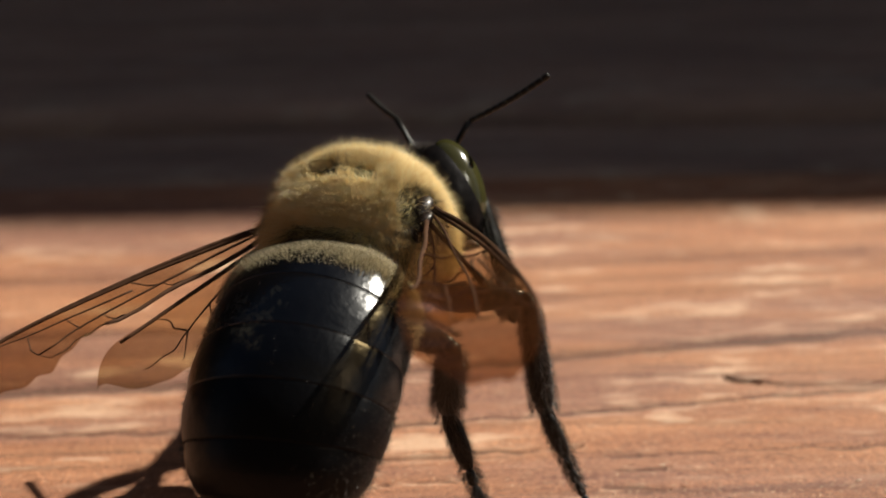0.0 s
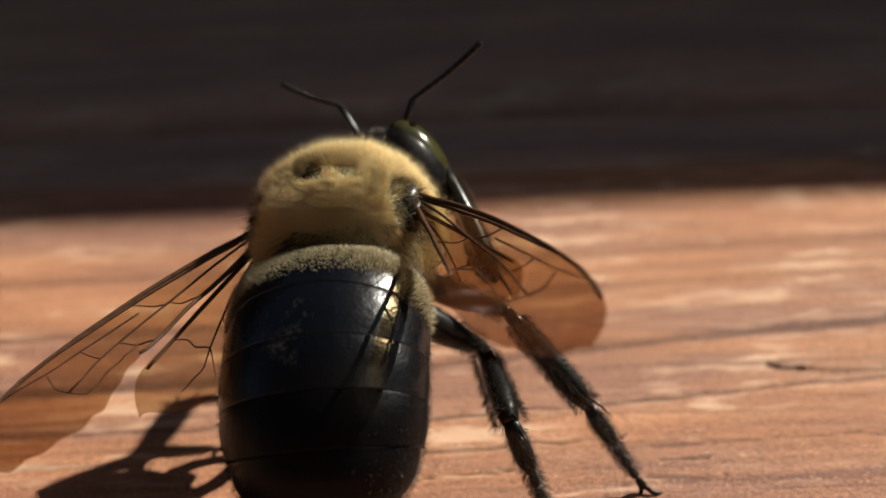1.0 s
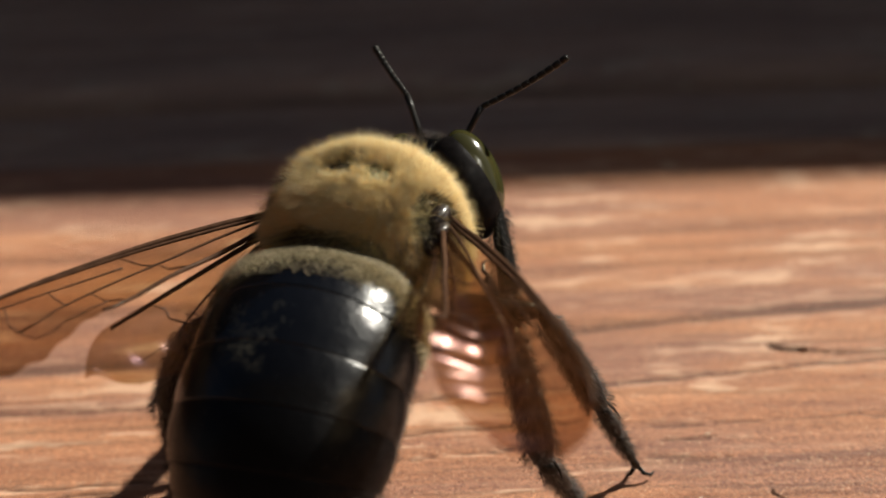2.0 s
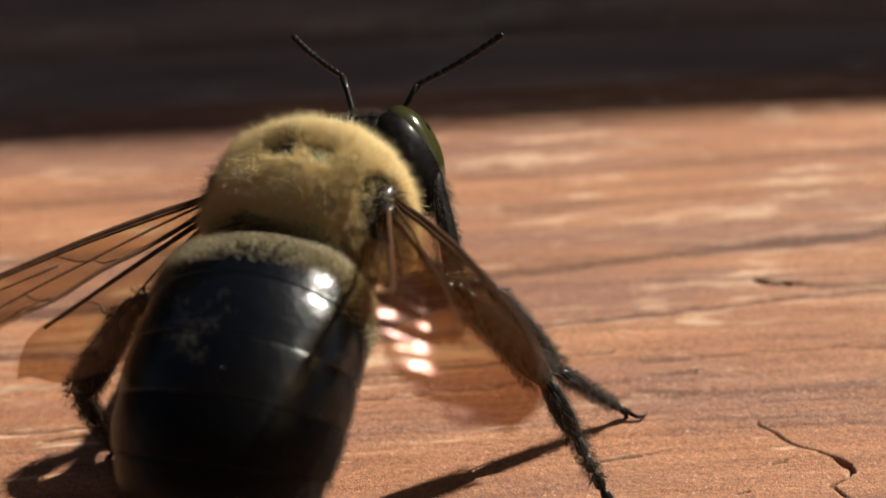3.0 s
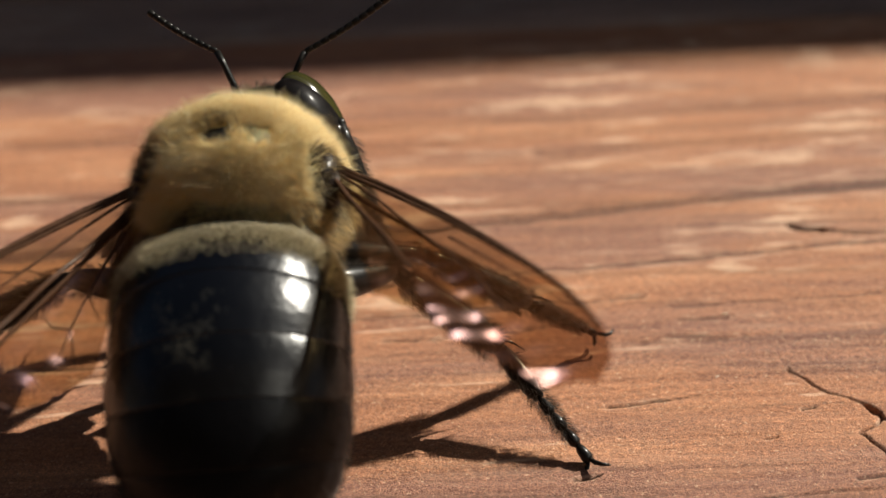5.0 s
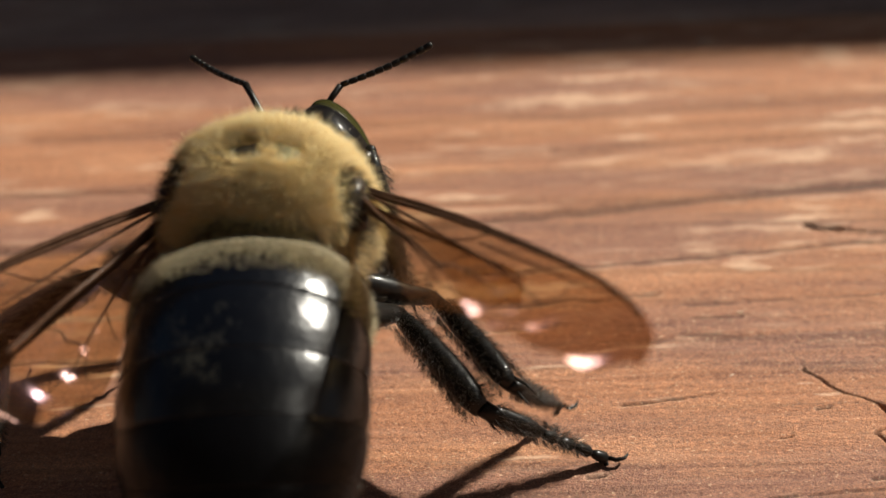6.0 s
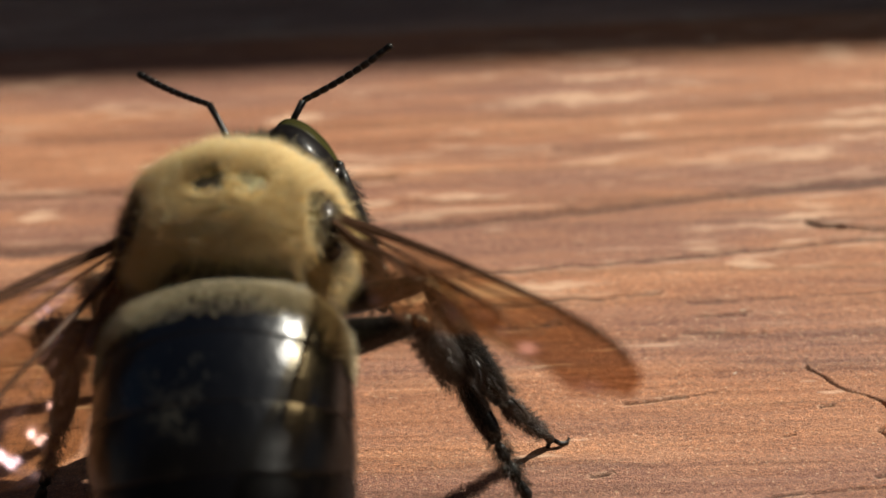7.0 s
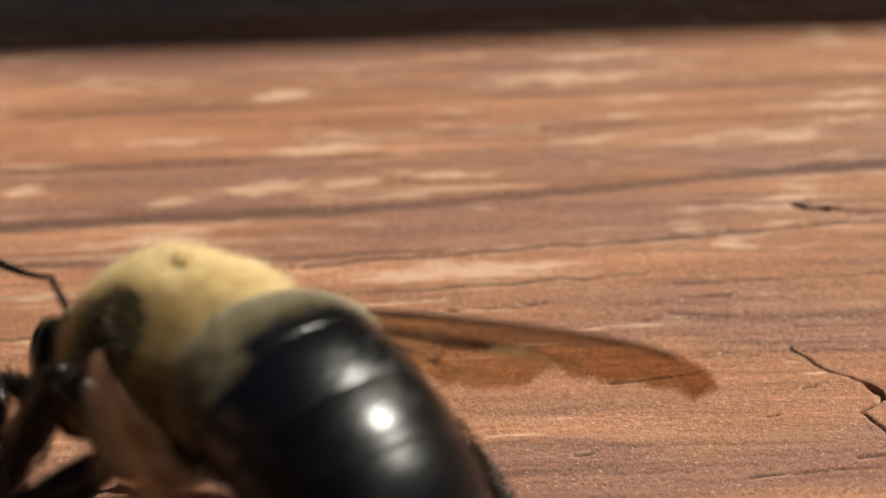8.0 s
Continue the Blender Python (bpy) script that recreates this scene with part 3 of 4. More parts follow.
BONES = {"fore": (4.4, 6.8, 6.4), "mid": (5.2, 6.4, 5.8), "hind": (5.2, 6.4, 7.0)}
JOINTS = {  # seconds, the knee and the ankle in the bee's space
    ("mid", 1): [(0, 8.1, 0.8, -3.2, 9.2, 0.1, -9.5), (0.5, 8.1, 0.4, -3.7, 10.6, -0.5, -9.4), (1, 7.7, -1.2, -4.5, 12.6, -4.3, -9.0), (1.5, 8.0, 1.0, -3.0, 10.7, 1.2, -8.5), (3, 7.8, 2.2, -3.6, 10.9, 3.5, -9.1),
                 (3.5, 8.0, 1.5, -3.0, 10.8, 2.0, -8.7), (4, 8.0, 1.1, -2.4, 11.1, 0.8, -7.9), (4.5, 8.0, 0.7, -2.6, 10.9, -0.3, -8.2), (5, 8.0, 1.2, -3.9, 14.7, 1.8, -8.3), (6.5, 7.0, 2.2, -5.6, 10.4, -2.5, -6.6),
                 (7, 7.7, 0.2, -1.8, 11.1, -1.5, -6.5), (7.5, 7.0, -1.1, -0.6, 8.2, -4.2, -5.8), (8, 7.0, -1.1, -0.6, 8.2, -4.2, -5.8)],
    ("hind", 1): [(0, 6.1, -5.2, -2.2, 5.3, -3.7, -7.4), (0.5, 6.8, -2.2, -2.9, 7.0, 0.1, -9.2), (1, 5.8, -1.4, -6.4, 7.8, -5.9, -6.8), (1.5, 7.1, -2.5, -2.0, 8.5, -3.9, -6.6), (3, 7.4, -1.4, -1.3, 11.1, -1.1, -6.4),
                  (3.5, 7.7, -1.6, -2.2, 9.5, 1.6, -7.5), (4, 7.1, -2.7, -0.6, 10.7, -4.8, -5.0), (4.5, 7.3, -2.0, -1.2, 11.1, -3.2, -5.9), (5, 6.3, 0.4, -4.4, 11.0, -1.9, -7.4), (6.5, 5.2, 0.6, -5.4, 8.0, -3.8, -5.7),
                  (7, 6.5, -3.0, -1.4, 9.4, -2.4, -5.4), (7.5, 7.2, -0.4, -3.8, 9.8, -5.9, -3.5), (8, 7.9, -2.1, -2.6, 6.8, -8.4, -2.6)],
    ("mid", -1): [(0, -5.2, 3.0, -5.4, -7.5, 6.0, -9.0), (8, -5.2, 3.0, -5.4, -7.5, 6.0, -9.0)],
    ("hind", -1): [(0, -3.4, -4.5, -6.5, -4.0, -5.5, -11.5), (1.3, -3.4, -4.5, -6.5, -4.0, -5.5, -11.5), (1.6, -5.8, -6.3, -2.8, -9.8, -7.2, -7.6), (3, -5.8, -6.2, -1.6, -8.5, -6.2, -7.1), (3.5, -5.3, -6.5, -1.5, -8.3, -6.6, -6.5),
                   (4, -7.6, -3.2, -2.7, -11.8, -3.4, -7.8), (4.5, -7.5, -3.4, -2.5, -11.3, -3.1, -7.9), (5, -6.6, -1.8, -3.4, -10.6, -2.4, -6.9), (6.5, -7.0, -0.8, -2.9, -10.7, -1.7, -7.6), (7, -6.4, -3.6, -1.2, -8.1, -2.5, -6.0), (8, -5.4, -1.0, 0.0, -7.2, 1.5, -5.2)],
    ("fore", 1): [(0, 4.4, 5.6, 0.0, 6.0, 3.4, -6.0), (1, 4.4, 5.6, 0.2, 6.0, 3.4, -6.0), (3, 3.7, 5.5, 0.1, 5.2, 3.6, -6.0), (8, 3.7, 5.5, 0.0, 5.2, 3.6, -6.0)],
    ("fore", -1): [(0, -4.0, 5.5, -1.5, -5.8, 4.4, -7.5), (8, -4.0, 5.5, -1.5, -5.8, 4.4, -7.5)],
}


def body_at(t):
    x, y, z, turn, pitch, roll = glide(BODY, t)
    return pose(x * MM, y * MM, z * MM, pitch, roll, turn)


def bee_space(t):
    return body_at(t) @ Matrix.Scale(BEE, 4)


# the forefeet are tucked up under the face; the hidden foot keeps pace with the body
for kind, side, x, y, z in (("fore", 1, 2.8, 7.6, -6.5), ("fore", -1, -2.8, 7.6, -6.5), ("mid", -1, -8.0, 8.0, 0)):
    for t in (0.0, 0.5, 1.2, 1.5, 2.8, 3.5, 4.5, 5.0, 6.3, 7.0, 7.5, 8.0):
        p = bee_space(t) @ Vector((x * MM, y * MM, z * MM))
        FEET[kind, side].append((t, p.x / MM, p.y / MM, p.z / MM if z else 0))

TH = np.array((4.18, 3.95, 3.92))
SCAR, BALD = (-0.72, -0.45), (0.85, -0.25)


def thorax(bee):
    def bend(p):
        q = p.copy()
        q[2] *= 1.0 - 0.002 * q[1]
        q[0] *= 1.0 - 0.02 * max(0, -q[1] - 2)
        return q
    v, f = ball((0, 0, 0), TH, None, 64, 40, bend)
    ob = shell("thorax", v, f, SKIN, bee, "round thorax covered in straw-yellow fur")
    # a dark scar and a bare polished patch on the crown
    rings, n = 8, 32
    for (cx, cy), (rx, ry), mat, label in ((SCAR, (0.8, 0.6), DARKSKIN, "small black scar"), (BALD, (0.95, 0.85), BARE, "bare shiny grey-green patch")):
        pv, pf = [], []
        for i in range(rings + 1):
            for k in range(n):
                a = 2 * math.pi * k / n
                edge = 1 + 0.16 * math.sin(3 * a + cx) + 0.10 * math.sin(7 * a)
                x, y = cx + rx * edge * i / rings * math.cos(a), cy + ry * edge * i / rings * math.sin(a)
                z = TH[2] * math.sqrt(max(0, 1 - (x / TH[0]) ** 2 - (y / TH[1]) ** 2)) * (1 - 0.002 * y) + 0.06 * (1 - (i / rings) ** 2) - 0.01
                pv.append((x, y, z))
        for i in range(rings):
            for k in range(n):
                j = (k + 1) % n
                pf.append((i * n + k, (i + 1) * n + k, (i + 1) * n + j, i * n + j))
        shell("bald_patch", pv, pf, mat, ob, label)
    # fur
    for name, mat, count, label in (("fur", PALE, 210000, "dense straw-yellow fur"), ("dark_fur", DARKHAIR, 19000, "dark brown fur")):
        d = rng.normal(size=(count * 2, 3))
        d /= np.linalg.norm(d, axis=1, keepdims=True)
        p = d * TH
        p[:, 2] *= 1 - 0.002 * p[:, 1]
        nrm = d / TH
        nrm /= np.linalg.norm(nrm, axis=1, keepdims=True)
        low = d[:, 2] + 0.10 * np.sin(7 * d[:, 0] + 3 * d[:, 1])
        patch = np.minimum(np.hypot((p[:, 0] - SCAR[0]) / 0.85, (p[:, 1] - SCAR[1]) / 0.70), np.hypot((p[:, 0] - BALD[0]) / 1.0, (p[:, 1] - BALD[1]) / 0.9))
        tegula = np.hypot(np.abs(p[:, 0]) - 3.8, np.hypot(p[:, 1] + 0.45, (p[:, 2] - 1.6) * 0.8))
        rear = (d[:, 1] + 0.03 * np.sin(9 * d[:, 0]) < -0.735) & (d[:, 2] < 0.60)
        wound = np.hypot((p[:, 0] - SCAR[0]) / 0.9, (p[:, 1] - SCAR[1] - 0.35) / 1.1)
        dark_zone = (low < -0.38) | ((wound < 1.0) & (d[:, 2] > 0) & (rng.random(len(p)) < 0.5)) | (tegula < 1.5) | rear | ((np.abs(p[:, 0]) > 2.6) & (p[:, 1] < 0.2) & (p[:, 2] < 1.5 + 1.0 * grain(p[:, 1] * 2, p[:, 2] * 2, 79)) & (p[:, 0] > -2.6) & (rng.random(len(p)) < 0.75)) | ((p[:, 0] < -2.6) & (p[:, 1] < 1.2) & (p[:, 2] < 0.6))
        bare = (d[:, 2] > 0) & ((rng.random(len(p)) > np.clip((patch - 0.10 - 0.45 * grain(p[:, 0] * 2.3, p[:, 1] * 2.3, 71)) / 1.0, 0.10, 1.0)) | ((wound < 0.2 + 0.55 * grain(p[:, 0] * 3.1, p[:, 1] * 3.1, 73)) & (rng.random(len(p)) < (0.88 if name == "fur" else 0.55))))
        keep = ~bare & (dark_zone if name == "dark_fur" else (~dark_zone | (rng.random(len(p)) < 0.05)))
        p, nrm, patch, up = p[keep][:count], nrm[keep][:count], patch[keep][:count], d[keep][:count, 2]
        n = len(p)
        clump = np.stack([grain(p[:, 0] * 1.7 + 9, p[:, 1] * 1.7 + 3 * k, 50 + k) + grain(p[:, 2] * 1.9, p[:, 0] * 1.3, 60 + k) - 1 for k in range(3)], 1)
        way = nrm + np.array((0, -0.45, 0.10)) + clump * 0.20 + rng.normal(size=(n, 3)) * 0.27
        length = (rng.uniform(0.62, 1.18, n) + 0.35 * rng.random(n) ** 5) * (0.9 + 0.2 * grain(p[:, 0] * 2.6, p[:, 1] * 2.6 + p[:, 2] * 1.7, 77)) * np.where(up > 0, np.clip(0.22 + 0.4 * patch, 0.3, 1.0), 1.0)
        if name == "fur":
            long = rng.random(n) < 0.22
            a, b = fuzz(p[long] - nrm[long] * 0.05, way[long], length[long] * 1.12, 0.0085, np.array((0, -0.35, -0.05)))
            c, e = spikes(p[~long] - nrm[~long] * 0.05, way[~long] + np.array((0, -0.15, 0)), length[~long] * 0.95, 0.0085)
            fv, ft = np.concatenate([a, c]), np.concatenate([b, e + len(a)])
        else:
            fv, ft = fuzz(p - nrm * 0.05, way, length, 0.0105, np.array((0, -0.35, -0.05)))
        tagged(triangles(name, fv, ft, mat, ob, label), kind="stuff")
    # wing plates at the shoulders
    for s in (1, -1):
        v, f = joined(ball((s * 3.82, -0.2, 2.15), (0.42, 0.75, 0.24), np.array(Euler((0.2, s * 0.6, 0.0)).to_matrix())),
                      ball((s * 4.05, -0.75, 1.80), (0.40, 0.60, 0.28)), ball((s * 4.0, -1.3, 1.3), (0.45, 0.70, 0.4)))
        shell("tegula", v, f, TEGULA, ob, "small shiny dark brown wing plate")
    return ob


PROFILE = [(0, 2.4), (0.35, 3.6), (0.9, 4.3), (1.7, 4.66), (3.0, 4.82), (4.8, 4.86), (6.2, 4.86), (7.6, 4.76), (8.8, 4.54), (10.0, 4.15), (11.0, 3.5), (11.9, 2.5), (12.5, 1.35), (12.8, 0.05)]


def girth(s):
    return float(np.interp(s, [p[0] for p in PROFILE], [p[1] for p in PROFILE]))


def belly(s, w, out=0.0):
    """A point on the abdomen: s back along its bowed axis from the waist, w round it from the crown."""
    r = girth(s) if s <= 0.5 or s >= 12.3 else (girth(s - 0.4) + girth(s) * 2 + girth(s + 0.4)) / 4
    r += out
    flat = 0.80 if math.cos(w) > 0 else 0.62
    bow = radians(4.2)
    a = bow * s
    y, z = -math.sin(a) / bow, -(1 - math.cos(a)) / bow
    h = flat * r * math.cos(w)
    return np.array((r * math.sin(w), y - h * math.sin(a), z + h * math.cos(a)))


def abdomen(bee):
    n = 64

    def ringed(stops, out):
        v = [belly(s, 2 * math.pi * k / n, o) for s, o in zip(stops, out) for k in range(n)]
        f = [(i * n + k, i * n + (k + 1) % n, (i + 1) * n + (k + 1) % n, (i + 1) * n + k) for i in range(len(stops) - 1) for k in range(n)]
        return v, f
    stops = np.linspace(0, 12.8, 30)
    v, f = ringed(stops, [-0.12 if q < 11 else -0.2 for q in stops])
    ob = shell("abdomen", v, f, LEG, bee, "broad polished black abdomen")
    cuts = [0.2, 2.75, 4.9, 6.9, 8.9, 10.8, 12.78]
    for a, b in zip(cuts, cuts[1:]):
        stops = np.concatenate([[a - 0.15 if a > 0.3 else a], np.linspace(a, b - 0.12, 12), [b - 0.05, b, b + 0.02, b - 0.02]])
        stops = np.clip(stops, 0, 12.8)
        out = [-0.10] + [0.03 * k + 0.07 * math.sin(math.pi * k) for k in np.linspace(0, 1, 12)] + [0.032, 0.026, 0.0, -0.10]
        out = [o - (0.0 if a < 8 else 0.08 if a < 10 else 0.14) for o in out]
        v, f = ringed(stops, out)
        shell("tergite", v, f, CHITIN if a < 4.5 else SATIN if a < 6.5 else DULL, ob)
    # pale fur on the first ring, black fringe along the flanks
    for name, mat, count, label in (("fur", CREAM, 15000, "short cream fur on the first ring"), ("fringe", DARKHAIR, 8000, "black bristly fringe")):
        ps, ns = [], []
        while len(ps) < count:
            if name == "fur":
                s, w = 0.65 + 2.4 * rng.random() ** 1.4, rng.normal() * 1.2
                if abs(w) > 2.2 or rng.random() < (s / 2.3) ** 2.2 * 0.97 * (1 if abs(w) < 1.0 else 0.5):
                    continue
            elif len(ps) % 2:
                s, w = rng.uniform(0.25, 1.25), rng.normal() * 0.9
            else:
                s, w = rng.uniform(1.5, 12.4), rng.choice((-1, 1)) * rng.normal(1.55, 0.42)
            p = belly(s, w, 0.02)
            e = 0.02
            a, c = belly(min(s + e, 12.8), w) - belly(s, w), belly(s, w + e) - belly(s, w)
            m = np.cross(c, a)
            if m @ np.array((math.sin(w), 0, math.cos(w))) < 0:
                m = -m
            ps.append(p)
            ns.append(m / (np.linalg.norm(m) + 1e-9))
        ps, ns = np.array(ps), np.array(ns)
        k = len(ps)
        way = ns + np.array((0, -0.55 if name == "fringe" else -0.1, 0.25 if name == "fur" else 0)) + rng.normal(size=(k, 3)) * 0.38
        length = (rng.uniform(0.25, 0.7, k) * np.clip(1.45 + ps[:, 1] * 0.28, 0.45, 1) * np.clip(0.42 + (np.abs(ps[:, 0]) / 3.4) ** 3, 0, 1)) if name == "fur" else rng.uniform(0.12, 0.34, k)
        fv, ft = fuzz(ps, way, length, 0.011 if name == "fur" else 0.009, np.array((0, -0.3, 0.0)))
        tagged(triangles(name, fv, ft, mat, ob, label), kind="stuff")
    return ob


NECK = np.array((0, 3.4, 0.2))


def head(bee):
    """The head in its own space, the neck at its origin."""
    v, f = joined(ball((0, 2.45, -0.95), (3.55, 1.85, 2.85)), ball((0, 2.35, 0.7), (2.1, 1.5, 1.1)))
    ob = shell("head", v, f, CHITIN, bee, "broad shiny black head tucked against the thorax")
    for s in (1, -1):
        v, f = ball((s * 2.30, 2.40, -0.75), (1.42, 1.72, 2.66), np.array(Euler((-0.12, s * -0.28, s * -0.22)).to_matrix()), 40, 30)
        shell("cheek", v, f, MATT, ob, "shiny black cheek")
        v, f = ball((s * 2.46, 2.98, -0.50), (1.24, 1.34, 2.46), np.array(Euler((-0.12, s * -0.28, s * -0.22)).to_matrix()), 40, 30)
        shell("eye", v, f, EYE_GREEN, ob, "large glossy olive-green eye")
        v, f = tube([(s * 1.7, 3.6, -3.2), (s * 1.6, 4.2, -3.9), (s * 1.0, 4.8, -4.5), (s * 0.2, 5.0, -4.7)], [0.55, 0.5, 0.4, 0.15], 10)
        shell("mandible", v, f, LEG, ob)
    v, f = ball((0, 4.3, -2.2), (1.5, 0.6, 1.3))
    shell("face", v, f, PALE, ob, "cream-yellow face plate")
    d = rng.normal(size=(1300, 3))
    d /= np.linalg.norm(d, axis=1, keepdims=True)
    d = d[(np.abs(d[:, 0]) < 0.75) & ((d[:, 2] > 0.1) | (d[:, 1] > 0.3))]
    p = d * np.array((1.8, 1.5, 1.15)) + np.array((0, 2.3, 0.8))
    fv, ft = fuzz(p, d + rng.normal(size=d.shape) * 0.35, rng.uniform(0.25, 0.6, len(d)), 0.012, np.zeros(3))
    tagged(triangles("bristles", fv, ft, DARKHAIR, ob, "sparse dark head bristles"), kind="stuff")
    return ob


def feeler(parent, s):
    """An elbowed antenna along +y from its socket; the elbow stands off to +x."""
    v, f = tube([(0, 0, 0), (0.30, 0.7, 0), (0.66, 1.55, 0), (0.92, 2.25, 0)], [0.19, 0.17, 0.16, 0.18], 10)
    ob = shell("antenna", v, f, LEG, parent, "thin black elbowed antenna")
    a, b = np.array((0.92, 2.25, 0)), np.array((0, 7.0 if s > 0 else 6.3, 0))

    def bowed(u):
        return a + (b - a) * u + np.array((-0.12 * math.sin(math.pi * u), 0, 0))
    for k in range(11):
        p0, p1 = bowed(k / 11), bowed((k + 0.97) / 11)
        r = 0.145 + 0.03 * k / 11
        v, f = tube([p0, p0 + (p1 - p0) * 0.12, p0 + (p1 - p0) * 0.85, p1], [r * 0.8, r, r * 1.06, r * 0.8], 8)
        shell("segment", v, f, LEG, ob)
    return ob


def wing_surface(lead, trail, span, nu=200, nv=28):
    """A membrane between two edges, faintly pleated along its span."""
    v, f = [], []
    for i in range(nu + 1):
        u = i / nu
        for j in range(nv + 1):
            w = j / nv
            y = lead(u) + (trail(u) - lead(u)) * w
            x = u * span
            z = pleat(u, w, span)
            v.append((x, y, z))
    for i in range(nu):
        for j in range(nv):
            k = i * (nv + 1) + j
            f.append((k, k + nv + 1, k + nv + 2, k + 1))
    return v, f


LEAD_EDGE = [(0, 0.2), (0.2, 0.75), (0.4, 1.1), (0.6, 1.2), (0.75, 1.1), (0.86, 0.75), (0.93, 0.2), (0.975, -0.5), (1, -1.4)]
TRAIL_EDGE = [(0, -0.4), (0.15, -0.95), (0.3, -1.55), (0.5, -2.45), (0.6, -3.1), (0.7, -3.75), (0.8, -3.95), (0.88, -3.65), (0.95, -2.9), (1, -1.55)]


def rise(a, b, x):
    """0 below a, 1 above b, smooth between."""
    k = min(1.0, max(0.0, (x - a) / (b - a)))
    return k * k * (3 - 2 * k)


def pleat(u, w, span):
    """Height of the membrane: soft ribs by the lead, fluted across towards the outer trail."""
    swell = math.sin(math.pi * min(1, u * 1.1))
    z = 0.07 * math.sin(w * 5 * math.pi) * swell * (0.5 + u) + 0.25 * math.sin(math.pi * u) * (w - 0.3)
    d = max(0, w - 0.34)
    m = min(d, 0.46)
    z += 4.0 * m * (2 * d - m) * math.sin(math.pi * u ** 2.1) * (1 + 0.18 * math.sin(u * 23)) if span > 15 else 1.6 * max(0, w - 0.42) ** 2 * swell
    flute = (0.15 if span > 15 else 0.10) * rise(0.46, 0.70, u) * rise(0.30, 0.62, w) * (1 - 0.6 * rise(0.9, 1.0, u))
    return z + flute * math.sin(2 * math.pi * u * span / 1.3 + 1.6 * w + 1.1 * math.sin(u * 11)) * (0.8 + 0.35 * math.sin(u * 31 + 4 * w))


def fore_lead(u):
    return float(glide(LEAD_EDGE, u)[0])


def fore_trail(u):
    return float(glide(TRAIL_EDGE, u)[0])


def hind_lead(u):
    return 0.1 - 1.5 * max(0, (u - 0.8) / 0.2) ** 2.4


def hind_trail(u):
    t = -0.5 - 3.2 * math.sin(math.pi * min(1.0, u * 0.80 + 0.06)) ** 0.8 * min(1, (u * 1.45) ** 1.6)
    return t if u < 0.85 else t + (hind_lead(u) - 0.02 - t) * ((u - 0.85) / 0.15) ** 2.2


SPAN = 18.6
FORE_VEINS = [  # span and chord shares, from the lead to the trail; thickness
    ([(0.0, 0.0), (0.25, 0.01), (0.5, 0.015), (0.75, 0.015), (0.90, 0.03)], 0.16), ([(0.0, 0.2), (0.2, 0.15), (0.4, 0.09), (0.6, 0.05), (0.68, 0.02)], 0.11),
    ([(0.0, 0.4), (0.15, 0.44), (0.30, 0.50), (0.38, 0.50), (0.5, 0.46), (0.62, 0.44), (0.72, 0.46)], 0.075), ([(0.0, 0.9), (0.15, 0.96), (0.32, 0.98), (0.46, 0.98), (0.56, 0.97)], 0.15),
    ([(0.38, 0.50), (0.41, 0.25), (0.44, 0.08)], 0.05), ([(0.32, 0.97), (0.35, 0.75), (0.37, 0.50)], 0.05), ([(0.44, 0.26), (0.54, 0.22), (0.62, 0.18), (0.72, 0.14), (0.82, 0.05)], 0.055),
    ([(0.60, 0.44), (0.61, 0.30), (0.62, 0.18)], 0.045), ([(0.72, 0.46), (0.73, 0.32), (0.72, 0.14)], 0.045), ([(0.50, 0.97), (0.52, 0.72), (0.54, 0.46)], 0.05), ([(0.52, 0.72), (0.62, 0.66), (0.70, 0.66), (0.72, 0.46)], 0.04),
]
HIND_VEINS = [
    ([(0.0, 0.0), (0.3, 0.02), (0.6, 0.03), (0.82, 0.05)], 0.14), ([(0.0, 0.2), (0.12, 0.36), (0.25, 0.48), (0.38, 0.50), (0.50, 0.52), (0.60, 0.54)], 0.075),
    ([(0.60, 0.54), (0.63, 0.34), (0.62, 0.20), (0.66, 0.03)], 0.05), ([(0.60, 0.54), (0.72, 0.60), (0.82, 0.64)], 0.04), ([(0.60, 0.54), (0.66, 0.70), (0.70, 0.80)], 0.035),
    ([(0.46, 0.51), (0.49, 0.70), (0.53, 0.90)], 0.04), ([(0.25, 0.48), (0.28, 0.56), (0.25, 0.72), (0.24, 0.86)], 0.045), ([(0.0, 0.4), (0.12, 0.58), (0.28, 0.56)], 0.045),
]


def wing(bee, name, s, label):
    """A wing along +x from its root (mirrored for the other side by the sign of its chord)."""
    is_fore = name == "forewing"
    lead, trail, span, veins = (fore_lead, fore_trail, SPAN, FORE_VEINS) if is_fore else (hind_lead, hind_trail, 12.2, HIND_VEINS)
    v, f = wing_surface(lead, trail, span)
    lift = 0.0 if is_fore else -0.12

    def put(p):
        return (p[0], p[1] * s, p[2] + lift)
    ob = shell(name, [put(p) for p in v], f, WING, bee, label)
    for line, thick in veins:
        us = np.linspace(0, 1, 14)
        k = np.linspace(0, 1, len(line))
        pts = []
        for q in us:
            u, w = np.interp(q, k, [a for a, _ in line]), np.interp(q, k, [b for _, b in line])
            y = lead(u) + (trail(u) - lead(u)) * w
            z = pleat(u, w, span)
            pts.append(put((u * span, y, z + 0.01)))
        tv, tf = tube(pts, np.linspace(thick, thick * 0.55, 14), 6)
        shell("vein", tv, tf, VEIN, ob)
    return ob


